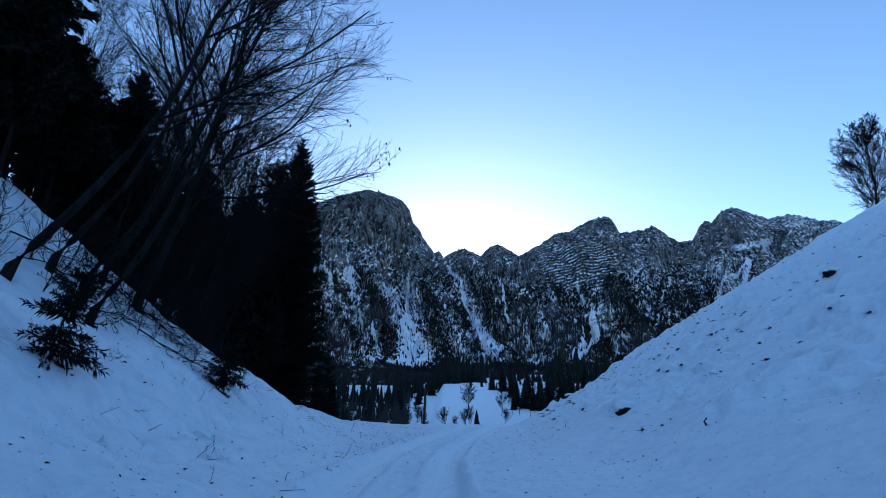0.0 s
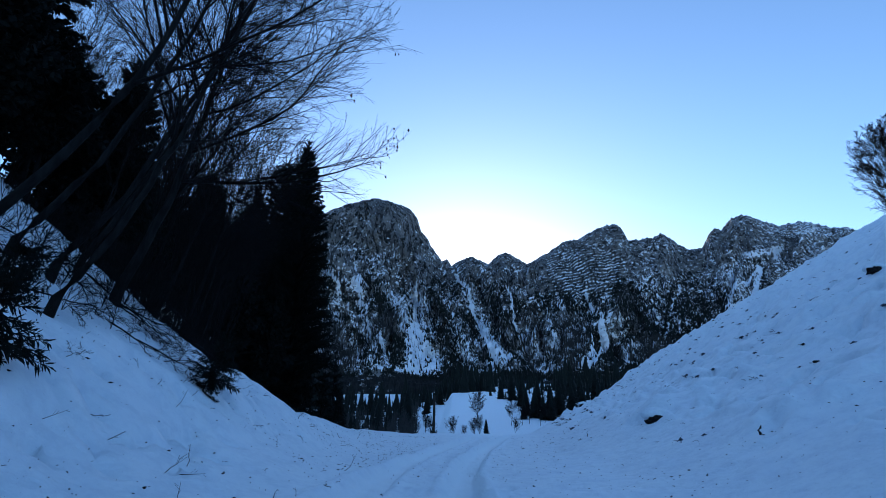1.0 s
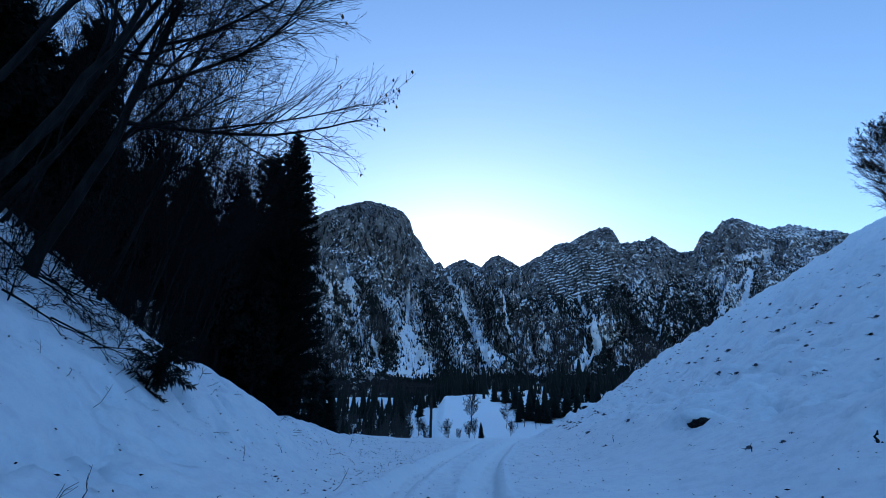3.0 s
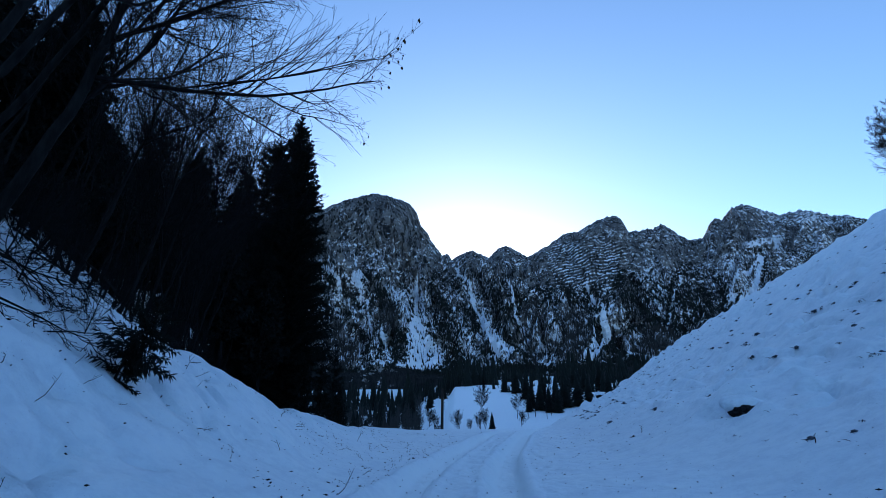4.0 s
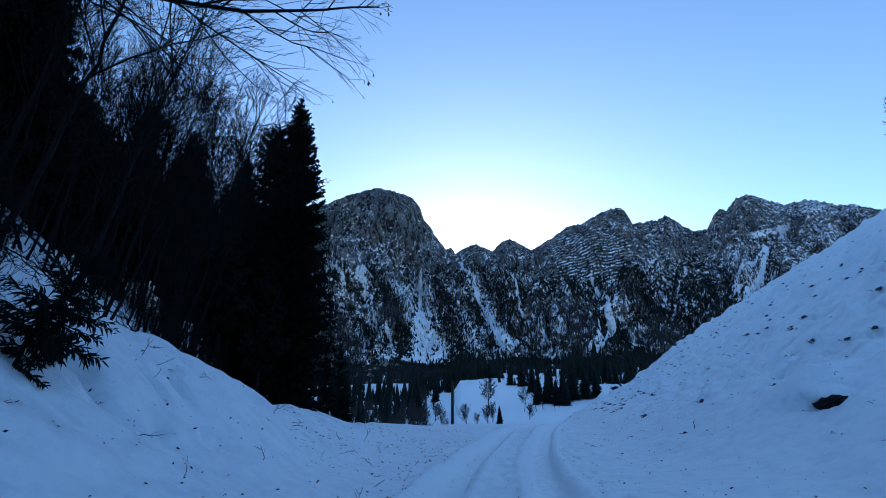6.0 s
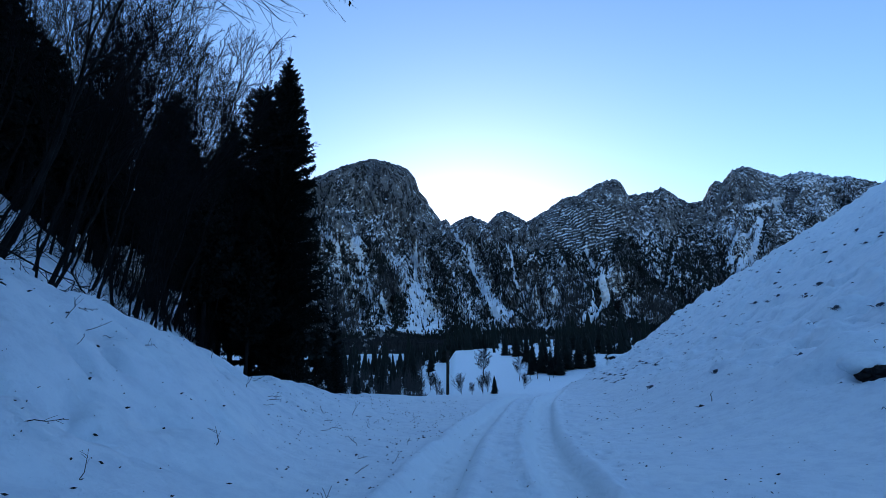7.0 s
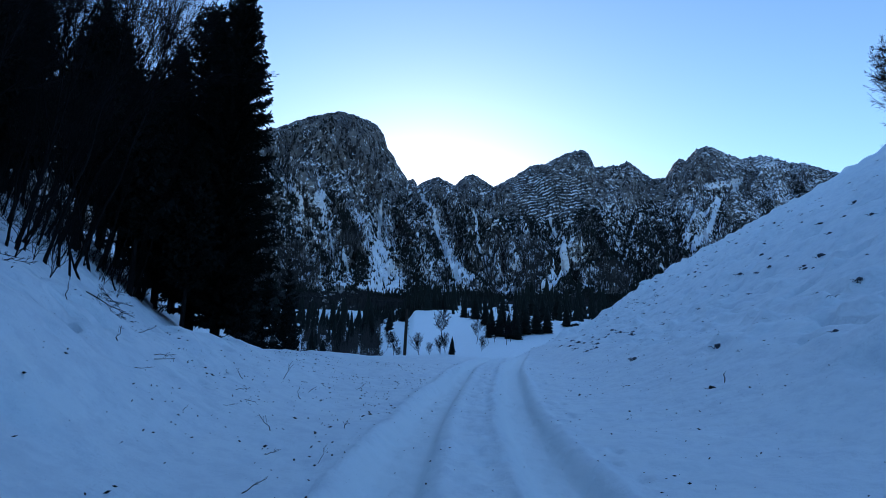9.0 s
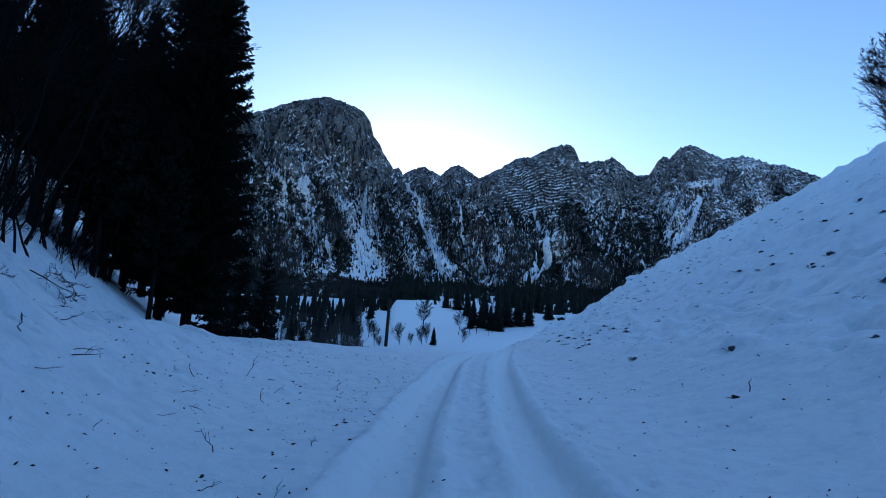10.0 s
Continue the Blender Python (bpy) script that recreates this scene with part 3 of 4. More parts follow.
def spruce(name, seed, height, radius, whorls, per, twigs, clear=0.06, label="", droop=0.35, ragged=0.3, blade=1.0, taper=0.78, crossed=True):
    """A spruce: a straight trunk, and a crown of drooping boughs hung with sprays of needles."""
    rng = np.random.RandomState(seed)
    n = whorls * per
    t = np.repeat(np.linspace(clear, 0.985, whorls), per) + rng.randn(n) * 2.5 / whorls
    t = np.maximum(t, clear)
    t = np.minimum(t, 0.992)
    ang = rng.rand(n) * 2 * np.pi
    gap = 1 - ragged * rng.rand(n) ** 1.5 * (1 + 0.5 * np.sin(ang * 2 + t * 9))
    L = radius * (1 - t) ** taper * gap * np.clip((t - clear) / 0.08, 0.5, 1) + 0.10 * rng.rand(n)
    d = np.stack([np.cos(ang), np.sin(ang), 0 * ang], -1)
    k = 5
    q = np.linspace(0, 1, k)
    lift = 0.35 * t[:, None] - droop * (1 - t)[:, None]
    B = np.zeros((n, k, 3))
    B[:, :, :2] = d[:, None, :2] * (L[:, None] * q)[:, :, None]
    B[:, :, 2] = (height * t)[:, None] + L[:, None] * (lift * q * 1.3 + 0.14 * (q**2))
    RB = (0.012 * L[:, None] + 0.004) * np.linspace(1, 0.25, k)[None]
    m = n * twigs
    idx = np.repeat(np.arange(n), twigs)
    f = np.clip((np.tile(np.arange(twigs), n) + rng.rand(m)) / twigs, 0, 0.999) ** 0.8
    fi = f * (k - 1)
    i = np.clip(fi.astype(int), 0, k - 2)
    w = (fi - i)[:, None]
    base = B[idx, i] * (1 - w) + B[idx, i + 1] * w
    tang = unit(B[idx, i + 1] - B[idx, i])
    side = unit(np.cross(tang, [0, 0, 1.0])) * np.where(rng.rand(m) < 0.5, 1, -1)[:, None]
    dirn = unit(tang * (0.55 + 0.5 * rng.rand(m))[:, None] + side * (0.75 * (1 - f) + 0.25)[:, None] * (0.4 + rng.rand(m))[:, None] + np.array([0, 0, 1.0]) * (0.75 * rng.randn(m) - 0.35)[:, None])
    ln = np.maximum(0.30 * L[idx] * (1.15 - 0.7 * f) * (0.6 + 0.8 * rng.rand(m)), 0.05)
    ln = np.minimum(ln, 0.38)
    wd = (0.10 * ln + 0.018) * (0.8 + 0.6 * rng.rand(m)) * blade
    across = unit(np.cross(dirn, rng.randn(m, 3)))
    tip = base + dirn * ln[:, None]
    mid = base + dirn * (ln * 0.45)[:, None]
    drop = np.array([0, 0, -1.0]) * (0.15 * ln)[:, None]
    V = np.stack([base, mid + across * wd[:, None], tip + drop, mid - across * wd[:, None]], 1).reshape(-1, 3)
    F = np.arange(len(V)).reshape(-1, 4)
    across2 = unit(np.cross(dirn, across))
    V2 = np.stack([base, mid + across2 * wd[:, None], tip + drop * 0.4, mid - across2 * wd[:, None]], 1).reshape(-1, 3)
    tree = tagged(new(name), label, "tree")
    z = np.linspace(-0.4, height * 0.99, 8)
    tp = np.stack([0.02 * rng.randn(8), 0.02 * rng.randn(8), z], -1)[None]
    mesh_object("trunk", *tubes(tp, (0.0125 * height * (1 - np.linspace(0, 0.95, 8)) + 0.008)[None], 8), BARK, tree)
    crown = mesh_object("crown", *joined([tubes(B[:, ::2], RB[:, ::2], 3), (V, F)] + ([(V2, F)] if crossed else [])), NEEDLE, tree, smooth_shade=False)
    return tree


def stand(tree, x, y, turn=0.0, size=1.0, sink=0.0, tilt=(0, 0)):
    """Moves the first of a kind to its place."""
    tree.matrix_basis = pose(x, y, zg(x, y) - sink, tilt[0], tilt[1], turn) @ Matrix.Scale(size, 4)
    return tree


def another(tree, x, y, turn=0.0, size=1.0, sink=0.0, tilt=(0, 0)):
    c = copy_thing(tree, Matrix())
    c.matrix_basis = pose(x, y, zg(x, y) - sink, tilt[0], tilt[1], turn) @ Matrix.Scale(size, 4)
    return c


LEAF = material("withered_leaf", bark_mat((0.03, 0.018, 0.01), (0.07, 0.04, 0.02)))
rng = random.Random(11)

# beeches that lean over the bank towards the road
NEAR = [
    # x, y, height, lean x, lean y, girth, seed, first limb, pull
    (-5.85, 11.6, 10.6, 0.13, 0.18, 0.105, 3, 0.26, (0.48, 0.10, -0.02)),
    (-5.1, 8.95, 11.5, 0.20, 0.24, 0.07, 5, 0.32, (0.15, 0.1, 0.05)),
    (-6.1, 10.1, 12.5, 0.20, 0.26, 0.075, 8, 0.34, (0.15, 0.05, 0.05)),
    (-6.7, 11.5, 13.0, 0.19, 0.22, 0.07, 12, 0.34, (0.15, 0.05, 0.05)),
    (-6.25, 9.3, 11.0, 0.26, 0.20, 0.07, 17, 0.34, (0.15, 0.0, 0.05)),
    (-6.05, 8.1, 12.0, 0.32, 0.20, 0.085, 21, 0.34, (0.1, 0.0, 0.05)),
    (-6.5, 14.3, 6.6, 0.22, 0.06, 0.055, 25, 0.38, (0.2, 0.05, 0.0)),
    (-7.2, 16.6, 7.0, 0.20, 0.04, 0.05, 27, 0.40, (0.2, 0.0, 0.0)),
    (-7.9, 18.8, 7.0, 0.14, 0.02, 0.05, 29, 0.40, (0.2, 0.0, 0.0)),
]
for n, (x, y, h, lx, ly, g, seed, first, pull) in enumerate(NEAR):
    tr = bare_tree("beech_tree", seed, h, (lx, ly), g, (22, 14, 9, 4) if n == 0 else (16, 11, 8, 3) if n < 3 else (11, 9, 7, 3) if n < 6 else (9, 7, 6, 3), "", True, pull, first, 40 if n == 0 else 0, 0.85, 0.47 if n == 0 else 0.42 if n > 5 or n < 3 else 0.37, 0.0026)
    tagged(tr, "leafless grey beech leaning out from the snowy bank, few withered leaves" if n == 0 else "leafless grey beech leaning from the snowy bank", "tree", "leaning beeches on the bank")
    stand(tr, x, y)

# thin trunks along the edge of the wood, and leafless crowns among the spruces
thin_a = bare_tree("young_beech_tree", 31, 9.5, (0.10, 0.03), 0.055, (8, 6, 5, 2), "thin leafless beech at the edge of the dark wood", False, first=0.45, spread=0.7)
thin_b = bare_tree("young_beech_tree", 37, 11, (0.05, 0.0), 0.06, (9, 6, 5, 2), "thin leafless beech at the edge of the dark wood", False, first=0.48, spread=0.65)
thin_d = bare_tree("wood_tree", 43, 13, (0.06, 0.02), 0.09, (14, 8, 5, 2), "leafless tree with a fanned crown among the spruces", False, first=0.35, spread=0.55, reach=0.45, thin=0.006)
thin_e = bare_tree("sapling", 47, 6.5, (0.14, 0.05), 0.042, (7, 5, 3, 2), "crooked dark leafless sapling on the snowy slope", False, first=0.5, spread=0.55, thin=0.004)
thin_f = bare_tree("sapling", 48, 5.5, (0.08, -0.06), 0.038, (7, 5, 3, 2), "crooked dark leafless sapling on the snowy slope", False, first=0.48, spread=0.6, thin=0.004)
brush = bare_tree("brush", 49, 2.2, (0.1, 0.0), 0.02, (13, 4, 3, 2), "tangled leafless brush on the snowy slope", False, first=0.03, spread=0.7, reach=0.6, thin=0.004)
thin_c = bare_tree("young_beech_tree", 41, 6.5, (0.16, 0.05), 0.042, (9, 6, 4, 2), "slender leafless beech sapling at the wood's edge", False, first=0.5, spread=0.7)
for q in (thin_a, thin_b, thin_c):
    tagged(q, group="thin beeches at the edge of the wood")
tagged(thin_d, group="leafless trees in the wood")
for q in (thin_e, thin_f):
    tagged(q, group="saplings behind the bank")
tagged(brush, category="shrub", group="brush behind the bank")


def on_wood(s, w):
    """s metres along the edge of the wood from where it nears the road, w metres up behind it."""
    return -7 - 0.943 * w - 0.334 * s, 17 - 0.334 * w + 0.943 * s


spots = []
for n in range(28):
    s, w = -1.5 + n * 1.15 + rng.uniform(-0.5, 0.5), rng.choice((0.1, 0.5, 1.0, 1.7, 2.4, 3.4)) + rng.uniform(-0.2, 0.2)
    spots.append((*on_wood(s, w), rng.uniform(0, 360), rng.uniform(0.7, 1.1)))
for n in range(8):
    s, w = 2 + n * 4.0 + rng.uniform(-1, 1), rng.uniform(5, 16)
    spots.append((*on_wood(s, w), rng.uniform(0, 360), rng.uniform(0.95, 1.35)))
used = set()
for n, (x, y, a, k) in enumerate(spots):
    kind = (thin_c, thin_a, thin_c, thin_b)[n % 4] if n < 28 else (thin_a, thin_b)[n % 2]
    tilt = (rng.uniform(-6, 3), rng.uniform(2, 12))
    if kind not in used:
        used.add(kind)
        stand(kind, x, y, 0, k, 0.05, tilt)
    else:
        another(kind, x, y, a if n % 3 else rng.uniform(-30, 30), k, 0.05, tilt)

# crooked saplings and brush on the snow just behind the bank, crowned trees further up
MORE = []
for n in range(46):
    MORE.append(((thin_e, thin_f)[n % 2], -3.5 + n * 0.7 + rng.uniform(-0.5, 0.5), rng.uniform(-0.3, 2.8), rng.uniform(0.7, 1.15)))
for n in range(62):
    MORE.append((brush, -4.5 + n * 0.55 + rng.uniform(-0.4, 0.4), rng.uniform(-0.5, 3.0), rng.uniform(0.45, 0.95)))
for s, w in ((-7, 0.3), (-6.2, 0.7), (-5.4, 0.2), (-6.6, 1.3), (-5.0, 1.0), (-4.2, 0.3), (-8.2, 1.6), (-9.0, 1.0), (-7.6, 0.9), (-8.6, 2.4), (-6.0, 2.0), (-9.6, 2.0), (-5.2, -0.6), (-7.4, 2.2)):
    MORE.append((brush, s, w, rng.uniform(0.4, 0.7)))
for n in range(19):
    MORE.append((thin_d, 2 + n * 1.95 + rng.uniform(-0.7, 0.7), rng.uniform(5, 13), rng.uniform(0.85, 1.1)))
for x, y in ((-19.0, 44.5), (-18.3, 41.5), (-17.2, 38.6), (-16.0, 35.6), (-17.5, 46.5)):
    MORE.append((thin_d, -0.334 * (x + 7) + 0.943 * (y - 17), -0.943 * (x + 7) - 0.334 * (y - 17), 1.4))
for n, (kind, s, w, k) in enumerate(MORE):
    x, y = on_wood(s, w)
    if kind is thin_d and k < 1.3:
        k = min(1.5, max(0.75, (1.4 + 0.64 * math.hypot(x - 0.5, y - 5) * rng.uniform(0.85, 1.05) - zg(x, y)) / 13))
    tilt = (rng.uniform(-10, 6), rng.uniform(-4, 14))
    if kind not in used:
        used.add(kind)
        stand(kind, x, y, 0, k, 0.2, tilt)
    else:
        another(kind, x, y, rng.uniform(-50, 50), k, 0.08 if kind is brush else 0.2, tilt)

# the dark spruce wood
big = spruce("tall_spruce_tree", 51, 27.7, 4.3, 76, 12, 66, 0.085, "tall dark spruce towering at the end of the wood", 0.15, 0.5, 0.95, 0.64)
stand(big, -13.3, 48)
broad = spruce("tall_spruce_tree", 52, 24.6, 5.2, 60, 11, 50, 0.085, "broad dark spruce with a blunt shaggy top", 0.15, 0.55, 1.0, 0.5)
stand(broad, -15.6, 49.3, 0, 1.0, 0.3)
another(big, -18.6, 50.5, 40, 0.74, 0.3)
FAR_SPRUCES = []
for x, y, a, k in ((-20.5, 51, 250, 0.58), (-24, 55, 20, 0.62), (-22, 61, 80, 0.72), (-28.5, 60, 190, 0.8), (-27, 68, 300, 0.9), (-34, 70, 60, 0.85), (-19, 58, 160, 0.7)):
    FAR_SPRUCES.append((x, y, a, k))
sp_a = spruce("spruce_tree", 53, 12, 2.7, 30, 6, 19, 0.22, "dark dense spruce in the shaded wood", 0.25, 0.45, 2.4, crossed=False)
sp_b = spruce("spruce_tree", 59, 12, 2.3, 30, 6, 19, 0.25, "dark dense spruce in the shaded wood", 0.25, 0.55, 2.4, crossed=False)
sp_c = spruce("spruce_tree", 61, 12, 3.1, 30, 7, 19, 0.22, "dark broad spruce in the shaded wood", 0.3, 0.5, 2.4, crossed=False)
for q in (sp_a, sp_b, sp_c):
    tagged(q, group="spruces of the dark wood")
for x, y, a, k in FAR_SPRUCES:
    another(sp_c, x, y, a, 28.5 * k / 12, 0.3)
rows = []
for n in range(16):
    rows.append((1 + n * 2.0 + rng.uniform(-0.5, 0.5), 8.2 + rng.uniform(-0.8, 0.8)))
for n in range(16):
    rows.append((-3 + n * 2.2 + rng.uniform(-0.6, 0.6), 11.5 + rng.uniform(-0.8, 1.2)))
for n in range(16):
    rows.append((8 + n * 2.1 + rng.uniform(-0.6, 0.6), 9.6 + rng.uniform(-0.8, 0.8)))
for n in range(12):
    rows.append((-6 + n * 3.2 + rng.uniform(-0.6, 0.6), 15 + rng.uniform(-1, 2)))
sp_e = spruce("spruce_tree", 63, 7.5, 2.5, 24, 7, 34, 0.32, "low dense spruce at the front of the dark wood", 0.05, 0.5, 2.0, 0.6, crossed=False)
tagged(sp_e, group="spruces of the dark wood")
for n in range(19):
    x, y = on_wood(-4.5 + n * 1.6 + rng.uniform(-0.4, 0.4), 4.9 + rng.uniform(-0.5, 0.9))
    (another if n else stand)(sp_e, x, y, rng.uniform(0, 360) if n else 0, rng.uniform(0.75, 1.1), 0.1)
placed = set()
for n, (s, w) in enumerate(rows):
    x, y = on_wood(s, w)
    d = math.hypot(x - 1, y)
    top = 1.4 + d * (0.38 + rng.uniform(-0.07, 0.05))
    h = min(14.0, max(4.5, top - zg(x, y)))
    kind = (sp_a, sp_b, sp_c)[n % 3]
    if kind not in placed:
        placed.add(kind)
        stand(kind, x, y, 0, h / 12, 0.2)
    else:
        another(kind, x, y, rng.uniform(0, 360), h / 12, 0.2)
# a large spruce up the slope beside the leaning beeches
sp_d = spruce("spruce_tree", 67, 17, 4.2, 48, 9, 60, 0.14, "large black spruce on the wooded slope", 0.35, 0.6, 1.7, 0.6, crossed=False)
stand(sp_d, -15.2, 15.4, 0, 1.0, 0.3)
sp_f = spruce("spruce_tree", 69, 13, 3.0, 34, 7, 24, 0.27, "dark spruce with bare lower trunk in the wood", 0.0, 0.45, 2.2, 0.7, crossed=False)
tagged(sp_f, group="spruces of the dark wood")
for x, y, h in ((-15.2, 11.5, 18), (-11.8, 19.5, 9), (-11.9, 14.2, 6.5), (-16.6, 37.8, 13), (-18.5, 41, 15), (-15.2, 40.5, 12), (-17, 45, 16), (-20.5, 44, 15), (-22.5, 47, 16), (-19.3, 36.5, 12)):
    another(sp_d if y < 20 else sp_f, x, y, rng.uniform(0, 360), h / (17 if y < 20 else 13), 0.2)
stand(sp_f, -13.6, 43.5, 0, 0.9, 0.2)
for x, y, h in ((-10.4, 48.6, 8), (-9.3, 50.5, 6), (-11.6, 47.2, 9)):
    another(sp_c, x, y, rng.uniform(0, 360), h / 12, 0.2 * h)
# lower spruces past the tall one
for x, y, h in ((-15.5, 76, 17), (-19, 70, 15), (-17.5, 60, 13), (-20, 56, 12), (-24, 62, 16), (-16.2, 84, 12)):
    another(sp_b, x, y, rng.uniform(0, 360), h / 12, 0.3)


# ---- meadow, far woods and the pole ----
def far_spruce(seed, tiers=9, sides=9, wide=0.17):
    """A low, jagged spruce, 1 m high: vertices and quads of its crown."""
    r = np.random.RandomState(seed)
    V, F = [], []
    for q in range(tiers):
        z0, z1 = 0.01 + 0.95 * q / tiers, 0.01 + 0.95 * (q + 1.9) / tiers
        rad = wide * (1 - q / tiers) ** 0.85 + 0.012
        a = np.arange(sides) * 2 * np.pi / sides + r.rand() * 6
        rr = rad * (0.65 + 0.6 * r.rand(sides))
        at = len(V)
        V += [(x, y, z) for x, y, z in zip(np.cos(a) * rr, np.sin(a) * rr, z0 - 0.02 + 0.03 * r.rand(sides))]
        V += [(x * 0.25, y * 0.25, min(z1, 1.0)) for x, y in zip(np.cos(a) * rr, np.sin(a) * rr)]
        F += [(at + i, at + (i + 1) % sides, at + sides + (i + 1) % sides, at + sides + i) for i in range(sides)]
    return np.array(V), np.array(F)


def meadow_spruce(seed, label):
    tree = tagged(new("meadow_spruce_tree"), label, "tree", "spruces on the meadow")
    mesh_object("trunk", *tubes(np.array([[(0, 0, -0.08), (0, 0, 0.5), (0, 0, 0.95)]]), np.array([[0.02, 0.013, 0.004]]), 6), BARK, tree)
    mesh_object("crown", *far_spruce(seed, 18, 13, 0.23), NEEDLE, tree, smooth_shade=False)
    return tree


SPRUCES = [(8.6, 141, 4.2), (-23.7, 292, 23), (-14.5, 158, 4.2), (-27, 172, 13), (28, 331, 12), (31, 298, 15), (27, 207, 10), (30.5, 190, 8.5), (33, 188, 8.0), (39, 205, 10), (44, 209, 12), (29, 199, 10.5), (35, 202, 12), (24.5, 194, 6.5), (41, 217, 14), (34, 226, 12), (49, 213, 11), (29, 240, 11), (32.2, 348, 4.2), (8.5, 560, 19), (79, 381, 17), (46.8, 246, 9),
           (58, 300, 15), (63, 330, 18), (70, 310, 15), (86, 340, 18), (56, 262, 12), (64, 240, 11), (-33, 250, 16), (-40, 300, 20), (-30, 330, 17), (-18, 380, 15), (-10, 420, 16), (-47, 260, 15)]
m1, m2 = meadow_spruce(3, "dark young spruce on the snowy meadow"), meadow_spruce(9, "dark spruce on the snowy meadow")
for n, (x, y, h) in enumerate(SPRUCES):
    kind = (m1, m2)[n % 2]
    (stand if n < 2 else another)(kind, x, y, 0 if n < 2 else rng.uniform(0, 360), h, 0.0)

b1 = bare_tree("meadow_tree", 71, 9, (0.02, 0.01), 0.16, (22, 9, 7, 3), "leafless round-crowned tree on the snowy meadow", False, first=0.18, spread=0.85, reach=0.42, thin=0.013, dome=0.7)
b2 = bare_tree("meadow_tree", 73, 9, (0.08, 0.0), 0.12, (14, 8, 6, 3), "leafless slender tree on the snowy meadow", False, first=0.28, spread=0.8, thin=0.013, dome=0.4)
b3 = bare_tree("meadow_shrub", 79, 4, (0.0, 0.0), 0.05, (18, 6, 4, 2), "leafless grey shrub on the snowy meadow", False, first=0.02, spread=0.5, reach=0.7, thin=0.011)
for q, g in ((b1, "leafless trees on the meadow"), (b2, "leafless trees on the meadow"), (b3, "shrubs on the meadow")):
    tagged(q, group=g)
BARE = [(b1, 8.5, 193, 9.5), (b2, 17.5, 168, 7.0), (b3, 0.8, 140, 4.2), (b2, 21, 169, 5.6), (b1, 23.6, 174, 6.2), (b2, 25.8, 166, 5.6), (b2, -6.7, 185, 8.0), (b1, -11, 230, 8.0), (b3, 3.3, 140, 2.4), (b3, 5.8, 141, 3.6), (b3, 16.4, 148, 3.2), (b3, -7.6, 158, 3.4), (b3, -10, 165, 4.2), (b3, 7.2, 146, 4.0), (b2, 29, 178, 6.0),
        (b2, -12.5, 190, 9), (b3, -13, 170, 4), (b2, 31, 200, 8), (b3, -4.8, 170, 3.2)]
seen = set()
for kind, x, y, h in BARE:
    k = h / (4 if kind is b3 else 9)
    (another if kind in seen else stand)(kind, x, y, rng.uniform(0, 360) if kind in seen else 0, k)
    seen.add(kind)

# the tree on the skyline of the right-hand slope
sky_tree = bare_tree("hilltop_tree", 83, 17.5, (0.02, 0.0), 0.24, (34, 12, 9, 4), "large leafless round-crowned tree on the snowy hilltop", True, first=0.16, spread=0.75, reach=0.40, thin=0.011, dome=0.85, rise=0.22)
stand(sky_tree, 70.6, 82.0, 0, 1.15, 0.1)
for x, y, k in ((65.5, 80.5, 0.7), (67.2, 83, 0.9), (63.0, 79.0, 0.5)):
    tagged(another(b3, x, y, rng.uniform(0, 360), k), "leafless grey shrub on the snowy hilltop", "shrub", "shrubs on the hilltop")

# wooded foot of the mountains: too many to count
wr = np.random.RandomState(5)
pieces = []
protos = [far_spruce(s, 5, 6) for s in (1, 2, 4, 6)]
for n in range(2300):
    a, r = wr.uniform(-24, 34), 300 + 440 * wr.rand() ** 0.65
    if -3.5 < a < 13 and r < 415 + 30 * wr.randn():
        continue
    if fbm(a * 0.5, r * 0.025, 2, 17) < -0.12 or -4 < a < 0 and r < 430 and n % 3:
        continue
    x, y = r * math.sin(math.radians(a)), r * math.cos(math.radians(a))
    h = (3 + 18 * wr.rand() ** 2.2) * max(0.35, 1 + 1.3 * float(fbm(a * 0.4, r * 0.02, 3, 7)))
    v, f = protos[n % 4]
    q = wr.rand() * 6.28
    rot = np.array([[math.cos(q), -math.sin(q), 0], [math.sin(q), math.cos(q), 0], [0, 0, 1]])
    pieces.append(((v * [1.1, 1.1, 1]) @ rot.T * h + [x, y, zg(x, y) - 0.5], f))
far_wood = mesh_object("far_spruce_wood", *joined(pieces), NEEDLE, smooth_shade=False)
tagged(far_wood, "dark spruce wood at the foot of the mountains", "wood", kind="stuff")

# grey leafless wood on the valley side
pieces = []
for n in range(900):
    if n % 5:
        a, r = wr.uniform(-17, -3.6), wr.uniform(130, 400)
    else:
        a, r = wr.uniform(-20, 30), wr.uniform(420, 640)
    x, y = r * math.sin(math.radians(a)), r * math.cos(math.radians(a))
    h, z = 6 + 8 * wr.rand(), zg(x, y)
    k = 14
    t = wr.uniform(0.25, 1, k)
    base = np.stack([0 * t + x, 0 * t + y, z + h * t * 0.9], -1)
    ang = wr.rand(k) * 6.28
    L = h * 0.32 * (1.15 - t)
    tip = base + np.stack([np.cos(ang) * L * 0.8, np.sin(ang) * L * 0.8, L * 0.9], -1)
    P = np.stack([base, (base + tip) / 2 + wr.randn(k, 3) * 0.05 * h * 0.3, tip], 1)
    pieces.append(tubes(P, np.full((k, 3), 0.05) * [1, 0.8, 0.5], 3))
    pieces.append(tubes(np.array([[(x, y, z - 0.3), (x + 0.1, y, z + h * 0.5), (x, y + 0.1, z + h)]]), np.array([[0.09, 0.06, 0.02]]), 4))
bare_wood = mesh_object("far_leafless_wood", *joined(pieces), GREYWOOD)
tagged(bare_wood, "grey leafless wood on the far valley side", "wood", kind="stuff")


